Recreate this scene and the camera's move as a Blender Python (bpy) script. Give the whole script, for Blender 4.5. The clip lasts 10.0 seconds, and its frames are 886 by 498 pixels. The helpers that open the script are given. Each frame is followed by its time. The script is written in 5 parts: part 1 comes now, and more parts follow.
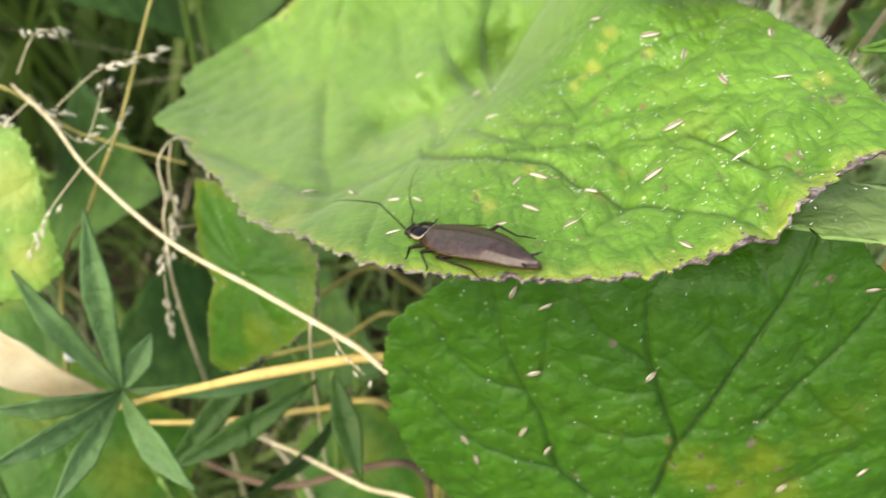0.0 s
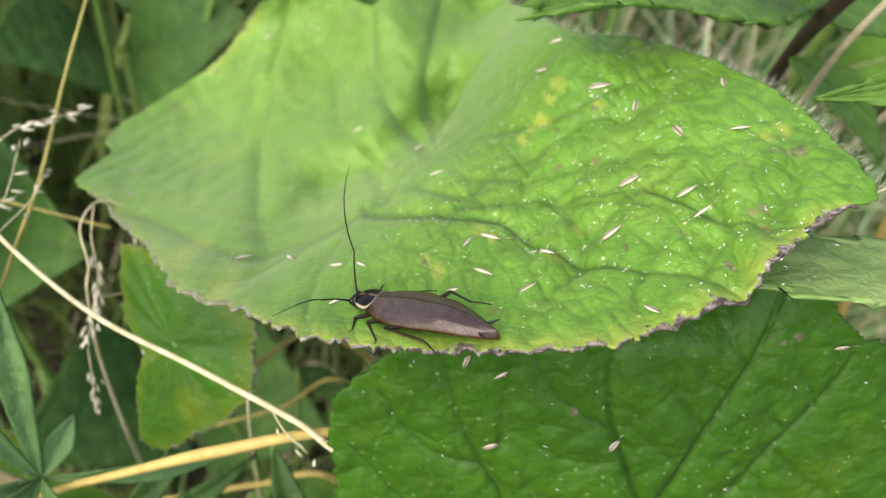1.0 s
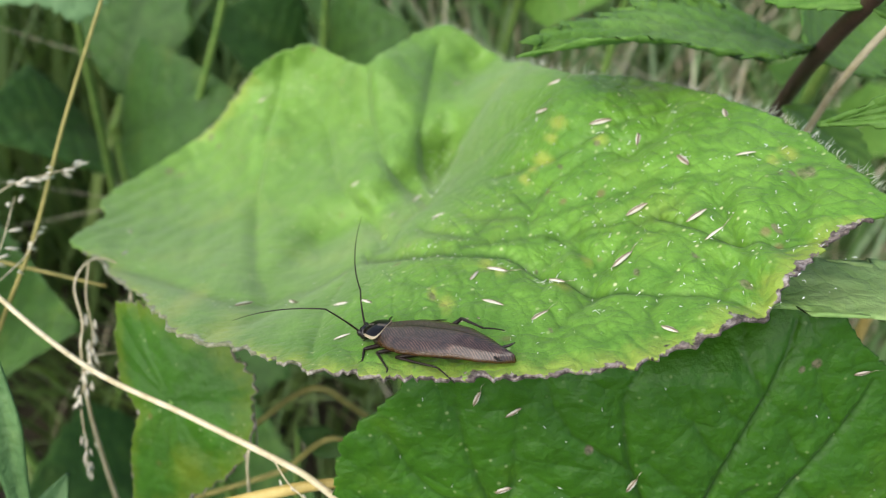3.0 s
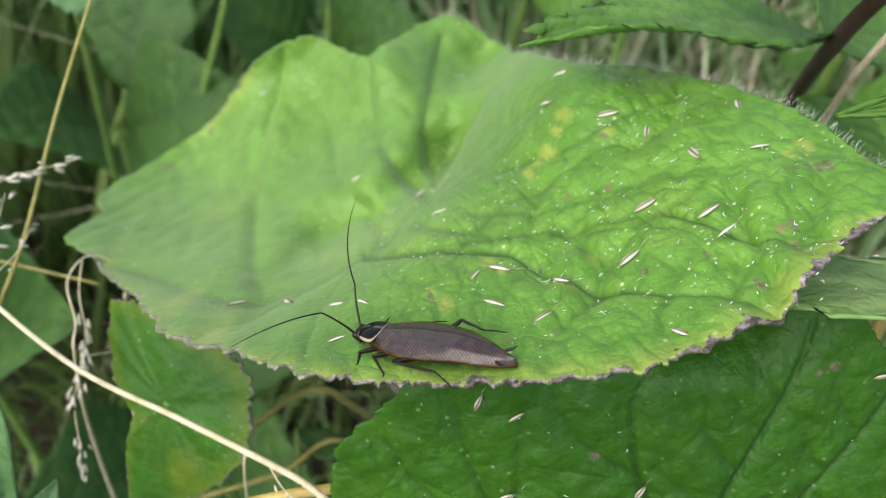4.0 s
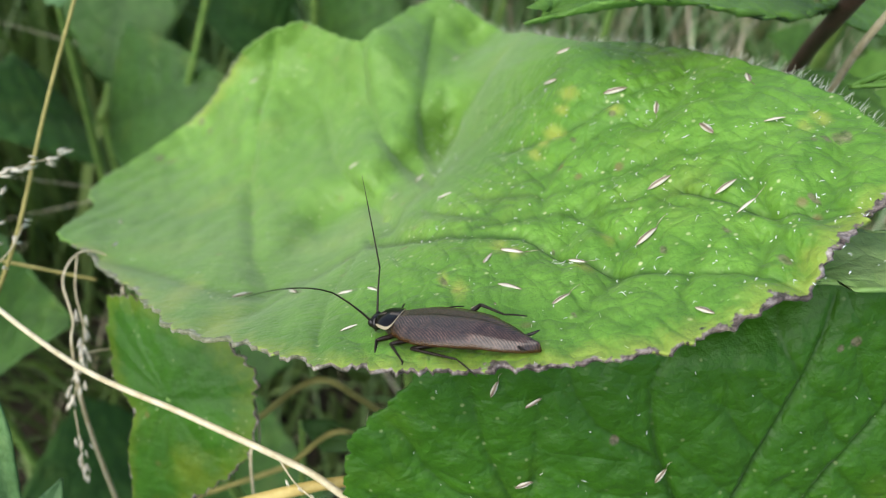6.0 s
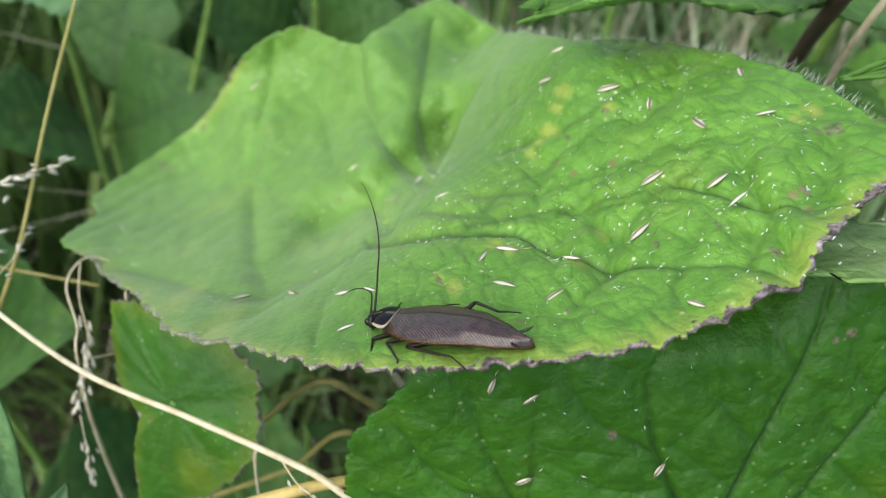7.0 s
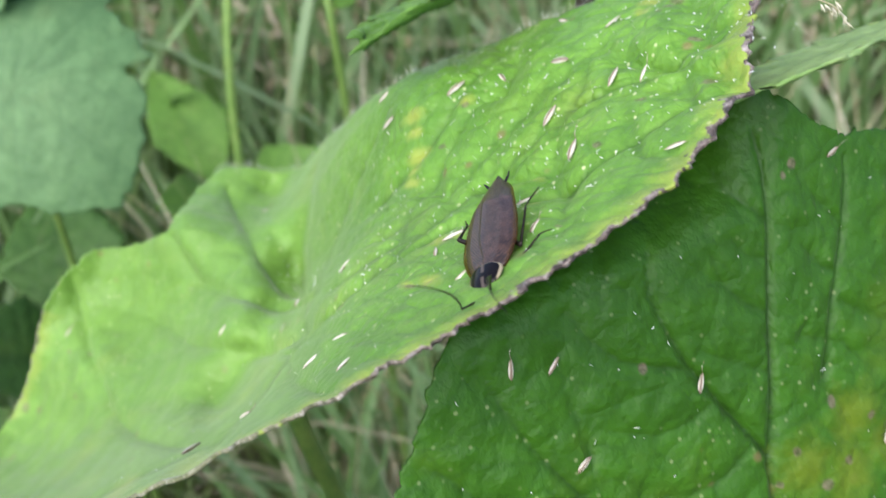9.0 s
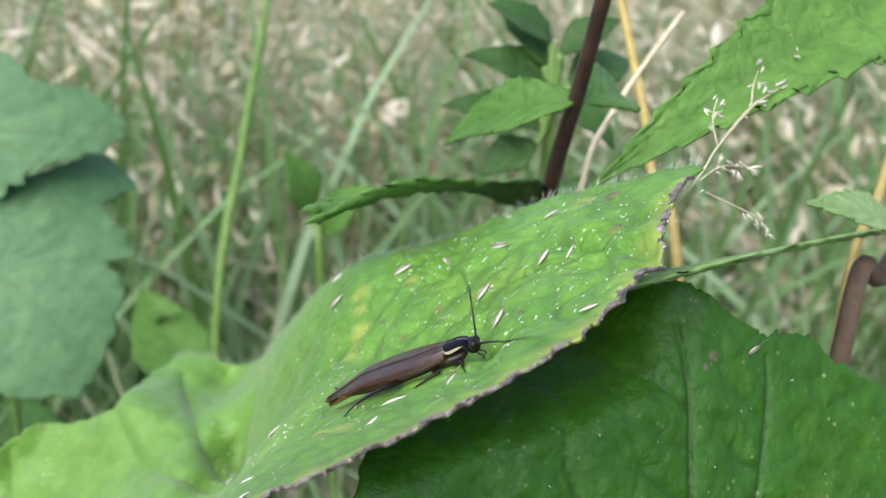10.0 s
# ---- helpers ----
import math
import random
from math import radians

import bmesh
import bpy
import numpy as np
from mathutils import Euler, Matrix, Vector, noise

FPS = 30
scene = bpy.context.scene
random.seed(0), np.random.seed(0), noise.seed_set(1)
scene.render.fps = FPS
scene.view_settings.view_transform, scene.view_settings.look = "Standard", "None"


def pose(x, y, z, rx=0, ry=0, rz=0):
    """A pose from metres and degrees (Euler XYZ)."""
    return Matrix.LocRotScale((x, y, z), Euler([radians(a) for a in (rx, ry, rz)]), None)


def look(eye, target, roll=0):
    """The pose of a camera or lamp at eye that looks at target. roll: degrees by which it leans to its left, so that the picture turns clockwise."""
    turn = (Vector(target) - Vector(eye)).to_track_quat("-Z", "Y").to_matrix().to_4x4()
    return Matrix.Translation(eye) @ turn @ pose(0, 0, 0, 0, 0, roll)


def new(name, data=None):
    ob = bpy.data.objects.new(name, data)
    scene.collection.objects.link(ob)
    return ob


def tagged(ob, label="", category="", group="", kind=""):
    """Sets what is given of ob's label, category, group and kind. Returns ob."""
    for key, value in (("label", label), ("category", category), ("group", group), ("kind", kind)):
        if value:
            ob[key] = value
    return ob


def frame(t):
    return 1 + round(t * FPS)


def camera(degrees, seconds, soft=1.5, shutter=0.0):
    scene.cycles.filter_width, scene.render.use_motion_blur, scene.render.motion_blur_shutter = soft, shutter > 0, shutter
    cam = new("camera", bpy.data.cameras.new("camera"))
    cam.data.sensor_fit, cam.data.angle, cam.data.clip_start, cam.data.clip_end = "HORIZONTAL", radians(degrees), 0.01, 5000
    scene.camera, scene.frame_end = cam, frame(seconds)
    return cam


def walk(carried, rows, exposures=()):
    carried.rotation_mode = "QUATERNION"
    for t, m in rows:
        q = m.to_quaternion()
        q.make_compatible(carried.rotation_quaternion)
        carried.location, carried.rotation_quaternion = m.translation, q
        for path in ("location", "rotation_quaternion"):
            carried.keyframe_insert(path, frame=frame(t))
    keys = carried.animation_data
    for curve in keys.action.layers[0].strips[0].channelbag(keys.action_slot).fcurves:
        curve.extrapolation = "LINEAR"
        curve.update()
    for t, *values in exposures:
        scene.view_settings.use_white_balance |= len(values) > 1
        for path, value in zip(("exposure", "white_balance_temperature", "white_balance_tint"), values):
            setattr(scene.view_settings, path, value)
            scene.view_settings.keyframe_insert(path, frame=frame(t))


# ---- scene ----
cam = camera(50.0, 10.0, soft=1.15, shutter=0.45)
# seconds; eye in millimetres; yaw, pitch and roll in degrees
PATH = [
    (0, 0.00, 0.00, 350.00, -7.94, -57.65, 9.37),
    (0.5, 1.31, 3.44, 347.76, -11.82, -56.55, 11.76),
    (1, -0.33, 3.99, 346.55, -13.54, -54.17, 12.47),
    (1.5, -1.73, 3.77, 343.77, -13.55, -52.52, 11.39),
    (2, 0.02, 3.59, 340.00, -13.48, -50.23, 10.49),
    (2.5, -0.75, 3.37, 342.41, -13.71, -48.88, 10.64),
    (3, -1.42, 1.74, 342.83, -12.97, -48.87, 10.66),
    (3.2, -1.45, 2.54, 341.59, -13.03, -48.85, 10.78),
    (4.5, 0.39, 4.18, 340.58, -11.71, -49.66, 9.53),
    (5, -0.97, 5.25, 340.04, -12.30, -49.67, 9.46),
    (5.5, -1.84, 6.03, 340.11, -13.09, -49.76, 10.03),
    (5.7, -1.69, 5.23, 338.88, -13.49, -49.89, 9.81),
    (6.8, -2.31, 4.42, 340.73, -13.41, -49.91, 8.94),
    (7, -0.87, 4.21, 339.53, -12.75, -49.84, 7.83),
    (7.5, -4.56, 5.39, 339.51, -14.49, -49.30, 0.44),
    (7.7, -8.55, 3.73, 337.58, -17.41, -48.16, -5.02),
    (8, -12.86, 8.30, 339.13, -25.77, -46.08, -9.59),
    (8.2, -13.40, 9.23, 338.32, -30.25, -45.68, -10.19),
    (8.5, -12.96, 5.85, 334.70, -32.14, -45.02, -12.66),
    (8.7, -12.72, 1.45, 328.00, -31.85, -39.70, -6.74),
    (9, -14.18, 1.47, 323.72, -30.64, -34.72, -5.92),
    (9.5, -15.35, -3.21, 318.06, -32.18, -22.71, -2.96),
    (10, -13.38, -4.54, 318.43, -32.17, -19.13, -0.07),
]
walk(cam, [(t, pose(x / 1000, y / 1000, z / 1000, 0, 0, yaw) @ pose(0, 0, 0, 90 + pitch) @ pose(0, 0, 0, 0, 0, roll))
           for t, x, y, z, yaw, pitch, roll in PATH],
     [(0, 1.0, 7800, 9), (1, 0.85, 7400, 9), (2.5, 0.72, 6900, 8), (4.5, 0.66, 6650, 8), (7, 0.64, 6450, 6), (8.2, 0.62, 6300, 6), (9, 0.92, 6400, 12), (9.5, 0.9, 6300, 13), (10, 0.76, 6200, 13)])
cam.data.dof.use_dof, cam.data.dof.focus_distance, cam.data.dof.aperture_fstop = True, 0.061, 60.0

# ---- light ----
world = bpy.data.worlds.new("World")
scene.world = world
world.use_nodes = True
sky = world.node_tree.nodes.new("ShaderNodeTexSky")
sky.sky_type, sky.sun_disc = "NISHITA", False
sky.sun_elevation, sky.sun_rotation = radians(50), radians(-119)
world.node_tree.links.new(sky.outputs[0], world.node_tree.nodes["Background"].inputs[0])
world.node_tree.nodes["Background"].inputs[1].default_value = 0.18
sun = new("sun", bpy.data.lights.new("sun", "SUN"))
sun.data.energy, sun.data.angle, sun.data.color = 3.3, radians(75), (1.0, 0.95, 0.88)
sun.matrix_world = look((-0.72, -0.4, 1.0), (0, 0, 0))

MM = 0.001
rng = np.random.default_rng(7)


# ---- materials ----
class Nodes:
    """A node material with a Principled shader."""

    def __init__(self, name):
        self.mat = bpy.data.materials.new(name)
        self.mat.use_nodes = True
        self.tree = self.mat.node_tree
        self.bsdf = self.tree.nodes["Principled BSDF"]
        self.out = self.tree.nodes["Material Output"]
        self.where = self.add("ShaderNodeTexCoord").outputs["Object"]

    def add(self, kind, **values):
        node = self.tree.nodes.new(kind)
        for key, value in values.items():
            setattr(node, key, value)
        return node

    def link(self, a, b):
        self.tree.links.new(a, b)

    def set(self, **values):
        for key, value in values.items():
            self.bsdf.inputs[key.replace("_", " ")].default_value = value
        return self

    def noise(self, scale, detail=4.0, rough=0.6, where=None):
        n = self.add("ShaderNodeTexNoise")
        n.inputs["Scale"].default_value, n.inputs["Detail"].default_value, n.inputs["Roughness"].default_value = scale, detail, rough
        self.link(where or self.where, n.inputs["Vector"])
        return n.outputs["Fac"]

    def cells(self, scale, feature="DISTANCE_TO_EDGE", where=None):
        n = self.add("ShaderNodeTexVoronoi", feature=feature)
        n.inputs["Scale"].default_value = scale
        self.link(where or self.where, n.inputs["Vector"])
        return n.outputs["Distance"]

    def ramp(self, fac, *stops):
        n = self.add("ShaderNodeValToRGB")
        e = n.color_ramp.elements
        while len(e) < len(stops):
            e.new(0.5)
        for el, (at, col) in zip(e, stops):
            el.position = at
            el.color = (*col, 1) if isinstance(col, tuple) else (col, col, col, 1)
        self.link(fac, n.inputs["Fac"])
        return n.outputs["Color"]

    def mix(self, fac, a, b, blend="MIX"):
        n = self.add("ShaderNodeMix", data_type="RGBA", blend_type=blend)
        for value, key in ((fac, 0), (a, 6), (b, 7)):
            if isinstance(value, (int, float)):
                n.inputs[key].default_value = value
            elif isinstance(value, tuple):
                n.inputs[key].default_value = (*value, 1)
            else:
                self.link(value, n.inputs[key])
        return n.outputs[2]

    def math(self, op, a, b=0.5, c=0.0):
        n = self.add("ShaderNodeMath", operation=op)
        for value, key in ((a, 0), (b, 1), (c, 2)):
            if isinstance(value, (int, float)):
                n.inputs[key].default_value = value
            else:
                self.link(value, n.inputs[key])
        return n.outputs[0]

    def attr(self, name):
        return self.add("ShaderNodeAttribute", attribute_name=name).outputs["Fac"]

    def color(self, col):
        self.link(col, self.bsdf.inputs["Base Color"])
        self.col = col
        return self

    def bump(self, *heights, distance=0.0002):
        """Chained bumps of (height, strength)."""
        last = None
        for height, strength in heights:
            n = self.add("ShaderNodeBump")
            n.inputs["Strength"].default_value, n.inputs["Distance"].default_value = strength, distance
            self.link(height, n.inputs["Height"])
            if last:
                self.link(last, n.inputs["Normal"])
            last = n.outputs["Normal"]
        self.link(last, self.bsdf.inputs["Normal"])
        self.normal = last
        return self

    def translucent(self, amount, tint=(1.0, 1.0, 0.6)):
        t = self.add("ShaderNodeBsdfTranslucent")
        self.link(self.mix(1.0, self.col, tint, "MULTIPLY"), t.inputs["Color"])
        m = self.add("ShaderNodeMixShader")
        m.inputs[0].default_value = amount
        self.link(self.bsdf.outputs[0], m.inputs[1])
        self.link(t.outputs[0], m.inputs[2])
        self.link(m.outputs[0], self.out.inputs["Surface"])
        return self


def leaf_material(name, dark, light, yellow, quilt=300.0, quilt_strength=0.5, through_light=0.35, rough=0.55, specks=0.0, lines=0.4, sheen=0.05, paling=0.0):
    """A soft leaf: two greens, yellow blotches, sunken veins, a net of small cells, a dry brown rim."""
    m = Nodes(name)
    warp = m.add("ShaderNodeVectorMath", operation="MULTIPLY_ADD")
    wob = m.add("ShaderNodeTexNoise")
    wob.inputs["Scale"].default_value = quilt * 0.8
    m.link(m.where, wob.inputs["Vector"])
    m.link(wob.outputs["Color"], warp.inputs[0])
    warp.inputs[1].default_value = (0.45 / quilt,) * 3
    m.link(m.where, warp.inputs[2])
    net = m.cells(quilt, where=warp.outputs[0])
    fine = m.cells(quilt * 2.6, where=warp.outputs[0])
    big = m.noise(38, 3, 0.55)
    grain = m.noise(520, 5, 0.65)
    col = m.mix(m.ramp(big, (0.32, 0.0), (0.68, 1.0)), dark, light)
    col = m.mix(m.math("MULTIPLY", m.ramp(grain, (0.35, 0.0), (0.75, 1.0)), 0.4), col, light)
    col = m.mix(m.math("MULTIPLY", m.ramp(m.noise(260, 5, 0.7), (0.42, 1.0), (0.62, 0.0)), 0.55), col, tuple(0.8 * c for c in dark))
    col = m.mix(m.math("MULTIPLY", m.ramp(m.noise(95, 4, 0.6), (0.56, 0.0), (0.78, 1.0)), 0.3), col, yellow)
    crisp = m.attr("net")
    # cell edges and veins are tinted a darker green
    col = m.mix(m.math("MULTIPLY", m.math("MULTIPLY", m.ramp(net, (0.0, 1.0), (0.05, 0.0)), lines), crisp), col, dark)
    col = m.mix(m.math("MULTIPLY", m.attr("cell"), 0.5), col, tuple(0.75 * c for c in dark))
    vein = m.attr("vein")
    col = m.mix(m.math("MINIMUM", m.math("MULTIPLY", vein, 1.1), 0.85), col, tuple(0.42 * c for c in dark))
    if specks:
        dots = m.ramp(m.cells(900, "F1"), (0.09, 1.0), (0.17, 0.0))
        where = m.ramp(m.noise(170, 3, 0.7), (0.42, 0.0), (0.6, 1.0))
        col = m.mix(m.math("MULTIPLY", m.math("MULTIPLY", dots, where), 0.75 * specks), col, (0.6, 0.64, 0.34))
        burnt = m.math("MULTIPLY", m.ramp(m.cells(230, "F1"), (0.06, 1.0), (0.12, 0.0)), m.ramp(m.noise(60, 3, 0.6), (0.5, 0.0), (0.58, 1.0)))
        col = m.mix(m.math("MULTIPLY", burnt, 0.7), col, (0.2, 0.13, 0.06))
    blotch = m.attr("blotch")
    edge = m.math("ADD", blotch, m.math("MULTIPLY_ADD", m.noise(620, 5, 0.75), 1.3, -0.65))
    col = m.mix(m.math("MULTIPLY", m.ramp(edge, (0.25, 0.0), (1.0, 1.0)), 0.7), col, yellow)
    rim = m.math("ADD", m.attr("rim"), m.math("MULTIPLY_ADD", m.noise(900, 5, 0.7), 1.1, -0.55))
    rim = m.math("ADD", rim, m.math("MULTIPLY_ADD", m.noise(420, 4, 0.7), 3.4, -1.72))
    dry = m.ramp(m.noise(1600, 4, 0.7), (0.36, (0.03, 0.022, 0.018)), (0.5, (0.17, 0.13, 0.115)), (0.68, (0.48, 0.42, 0.4)))
    col = m.mix(m.ramp(rim, (0.4, 0.0), (0.5, 1.0)), col, dry)
    burn = m.math("ADD", m.attr("burn"), m.math("MULTIPLY_ADD", m.noise(1500, 4, 0.7), 0.8, -0.4))
    col = m.mix(m.math("MULTIPLY", m.ramp(burn, (0.3, 0.0), (0.65, 1.0)), 0.65), col, m.ramp(m.noise(2200, 3), (0.35, (0.04, 0.025, 0.018)), (0.6, (0.24, 0.17, 0.13))))
    m.color(col).set(Roughness=rough, Sheen_Weight=sheen, Sheen_Roughness=0.4)
    if paling:
        # the soft half: a paler green and more sheen where the net of cells fades
        soft = m.math("SUBTRACT", 1.0, crisp)
        m.color(m.mix(m.math("MULTIPLY", soft, paling * 1.4), col, (0.36, 0.52, 0.15)))
        m.link(m.math("MULTIPLY_ADD", soft, paling, sheen), m.bsdf.inputs["Sheen Weight"])
    m.bsdf.inputs["Specular IOR Level"].default_value = 0.35
    m.bump((m.math("MULTIPLY", m.ramp(net, (0.0, 0.0), (0.08, 0.4), (0.3, 0.85), (0.6, 1.0)), crisp), quilt_strength), (m.math("MULTIPLY", m.ramp(fine, (0.0, 0.0), (0.3, 1.0)), crisp), quilt_strength * 0.4), (m.noise(1500, 4, 0.6), 0.3), distance=0.0008)
    return m.translucent(through_light).mat


LEAF_SUN = leaf_material("leaf_green", (0.088, 0.235, 0.022), (0.19, 0.385, 0.05), (0.4, 0.44, 0.08), 400, 0.2, 0.3, 0.4, specks=1.3, lines=0.2, sheen=0.08, paling=0.2)
# deep green, lowered further in place of shade from the leaves above
LEAF_DEEP_SHADED = leaf_material("leaf_deep_green_shaded", (0.027, 0.108, 0.003), (0.05, 0.165, 0.006), (0.14, 0.2, 0.01), 170, 0.25, 0.28, 0.5, specks=0.35, lines=0.3)
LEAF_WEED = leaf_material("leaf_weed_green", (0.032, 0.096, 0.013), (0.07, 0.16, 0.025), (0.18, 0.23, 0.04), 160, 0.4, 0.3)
LEAF_PALE = leaf_material("leaf_grey_green", (0.085, 0.19, 0.068), (0.15, 0.28, 0.11), (0.2, 0.27, 0.1), 130, 0.3, 0.3)
LEAF_BRIGHT = leaf_material("leaf_pale_nettle", (0.26, 0.45, 0.12), (0.44, 0.6, 0.24), (0.56, 0.64, 0.34), 420, 0.25, 0.42)
LEAF_NARROW = leaf_material("leaf_narrow_green", (0.09, 0.2, 0.06), (0.17, 0.31, 0.11), (0.2, 0.3, 0.09), 300, 0.2, 0.3)
LEAF_NETTLE = leaf_material("leaf_nettle_green", (0.088, 0.215, 0.027), (0.17, 0.335, 0.057), (0.27, 0.4, 0.1), 420, 0.25, 0.35)


def plain_material(name, low, high, scale, rough=0.6, bump=0.3, through_light=0.0, spec=0.3):
    m = Nodes(name)
    col = m.mix(m.ramp(m.noise(scale, 5, 0.65), (0.3, 0.0), (0.7, 1.0)), low, high)
    m.color(col).set(Roughness=rough)
    m.bsdf.inputs["Specular IOR Level"].default_value = spec
    m.bump((m.noise(scale * 3, 5, 0.6), bump), distance=0.0003)
    if through_light:
        m.translucent(through_light)
    return m.mat


STRAW = plain_material("dry_straw", (0.42, 0.35, 0.2), (0.66, 0.58, 0.4), 700, 0.5, 0.3, 0.1)
STRAW_GOLD = plain_material("golden_straw", (0.38, 0.28, 0.08), (0.56, 0.43, 0.15), 600, 0.45, 0.3, 0.1)
husk = Nodes("seed_husk")
husk_sep = husk.add("ShaderNodeSeparateXYZ")
husk.link(husk.where, husk_sep.inputs[0])
husk_across = husk.math("ADD", husk.math("ABSOLUTE", husk_sep.outputs[1]), husk.math("MULTIPLY", husk.noise(2500, 3), 0.00008))
husk_col = husk.ramp(husk.math("MULTIPLY", husk_across, 4000.0), (0.26, (0.12, 0.075, 0.05)), (0.5, (0.33, 0.26, 0.18)), (0.76, (0.64, 0.6, 0.51)))
husk_col = husk.mix(husk.math("MULTIPLY", husk.add("ShaderNodeObjectInfo").outputs["Random"], 0.35), husk_col, (0.3, 0.24, 0.17))
HUSK = husk.color(husk_col).set(Roughness=0.4).bump((husk.noise(3000, 3), 0.3)).translucent(0.15).mat
STRAW_DULL = plain_material("dull_straw", (0.2, 0.18, 0.05), (0.36, 0.31, 0.1), 500, 0.6, 0.3, 0.1)
HUSK_PALE = plain_material("pale_husk", (0.56, 0.5, 0.38), (0.8, 0.75, 0.63), 1200, 0.5, 0.3, 0.2)
STEM_PURPLE = plain_material("purple_brown_stem", (0.035, 0.019, 0.015), (0.09, 0.046, 0.034), 400, 0.5, 0.3)
STEM_GREEN = plain_material("green_stem", (0.1, 0.2, 0.04), (0.2, 0.3, 0.07), 300, 0.5, 0.3, 0.1)
HAIR = plain_material("leaf_hair", (0.65, 0.7, 0.6), (0.8, 0.84, 0.76), 900, 0.4, 0.1, 0.4)
FLECK = plain_material("white_fleck", (0.62, 0.62, 0.58), (0.82, 0.82, 0.8), 2500, 0.5, 0.3)
TWIG = plain_material("dead_twig", (0.07, 0.045, 0.03), (0.18, 0.12, 0.075), 250, 0.8, 0.5)
PAPER = plain_material("withered_leaf", (0.58, 0.46, 0.27), (0.82, 0.73, 0.52), 220, 0.6, 0.3, 0.3)


def random_material(name, stops, scale, through_light):
    """Each blade of a mass its own colour."""
    m = Nodes(name)
    col = m.ramp(m.add("ShaderNodeNewGeometry").outputs["Random Per Island"], *stops)
    col = m.mix(m.math("MULTIPLY", m.noise(scale, 3), 0.3), col, (0.2, 0.22, 0.08))
    return m.color(col).set(Roughness=0.6).bump((m.noise(scale * 4, 3), 0.2)).translucent(through_light).mat


GRASS_GREEN = random_material("meadow_green", ((0.0, (0.09, 0.2, 0.045)), (0.5, (0.16, 0.3, 0.11)), (1.0, (0.31, 0.44, 0.25))), 30, 0.3)
# darker copy of the meadow green: undergrowth shade put into the colour
GRASS_SHADED = random_material("shaded_meadow_green", ((0.0, (0.035, 0.08, 0.016)), (0.6, (0.075, 0.15, 0.03)), (1.0, (0.15, 0.22, 0.06))), 30, 0.3)
GRASS_DRY = random_material("meadow_dry", ((0.0, (0.3, 0.26, 0.14)), (0.5, (0.52, 0.45, 0.3)), (1.0, (0.76, 0.66, 0.54))), 30, 0.2)

soil = Nodes("soil")
soil.color(soil.mix(soil.ramp(soil.noise(26, 6), (0.4, 0.0), (0.65, 1.0)), (0.022, 0.017, 0.011), (0.06, 0.05, 0.025)))
soil.set(Roughness=0.95).bump((soil.noise(60, 6), 0.9), distance=0.01)
SOIL = soil.mat


# ---- building tools (millimetres in, metres out) ----
def part(name, verts, faces, mat, parent=None, at=(0, 0, 0), smooth=True, label=""):
    """One mesh object; verts are in the world when it has no parent (its origin goes to at), else in its parent's space."""
    verts = np.asarray(verts, float)
    me = bpy.data.meshes.new(name)
    me.from_pydata(((verts - np.asarray(at if parent is None else (0, 0, 0))) * MM).tolist(), [], faces)
    me.materials.append(mat)
    if smooth:
        me.polygons.foreach_set("use_smooth", np.ones(len(me.polygons), bool))
    me.update()
    ob = new(name, me)
    if parent:
        ob.parent = parent
    else:
        ob.location = np.asarray(at) * MM
    if label:
        ob["label"] = label
    return ob


def thing(name, at, label, category, group="", kind=""):
    """An Empty at the base of a thing."""
    ob = new(name)
    ob.empty_display_size = 0.002
    ob.location = np.asarray(at) * MM
    return tagged(ob, label, category, group, kind)


def unit(v):
    v = np.asarray(v, float)
    return v / np.linalg.norm(v)


def smooth_line(points, n, closed=False):
    """n points of a Catmull-Rom curve through the points."""
    p = np.asarray(points, float)
    k = len(p)
    m = k if closed else k - 1
    out = []
    for s in np.arange(n) / (n if closed else n - 1) * m:
        i = min(int(s), m - 1)
        f = s - i
        pick = [(i + d) % k if closed else min(max(i + d, 0), k - 1) for d in (-1, 0, 1, 2)]
        a, b, c, d = p[pick]
        out.append(0.5 * (2 * b + (c - a) * f + (2 * a - 5 * b + 4 * c - d) * f * f + (3 * b - 3 * c + d - a) * f**3))
    return np.array(out)


def tube(points, radii, sides=8, n=0):
    """A tube through points with a radius at each; n: smooth it to so many rings. Returns verts, faces."""
    p, r = np.asarray(points, float), np.broadcast_to(np.asarray(radii, float), len(points)).copy()
    if n:
        r = np.interp(np.linspace(0, 1, n), np.linspace(0, 1, len(r)), r)
        p = smooth_line(p, n)
    tang = np.gradient(p, axis=0)
    side = np.cross(tang[0], (0.31, 0.2, 0.93))
    verts, faces = [], []
    for i in range(len(p)):
        t = unit(tang[i])
        side = unit(side - t * (side @ t))
        up = np.cross(t, side)
        for k in range(sides):
            a = 2 * math.pi * k / sides
            verts.append(p[i] + r[i] * (math.cos(a) * side + math.sin(a) * up))
    for i in range(len(p) - 1):
        for k in range(sides):
            a, b = i * sides + k, i * sides + (k + 1) % sides
            faces.append((a, b, b + sides, a + sides))
    faces += [tuple(range(sides))[::-1], tuple(range((len(p) - 1) * sides, len(p) * sides))]
    return verts, faces


def joined(*pieces):
    verts, faces = [], []
    for v, f in pieces:
        k = len(verts)
        verts += [tuple(x) for x in v]
        faces += [tuple(i + k for i in face) for face in f]
    return verts, faces


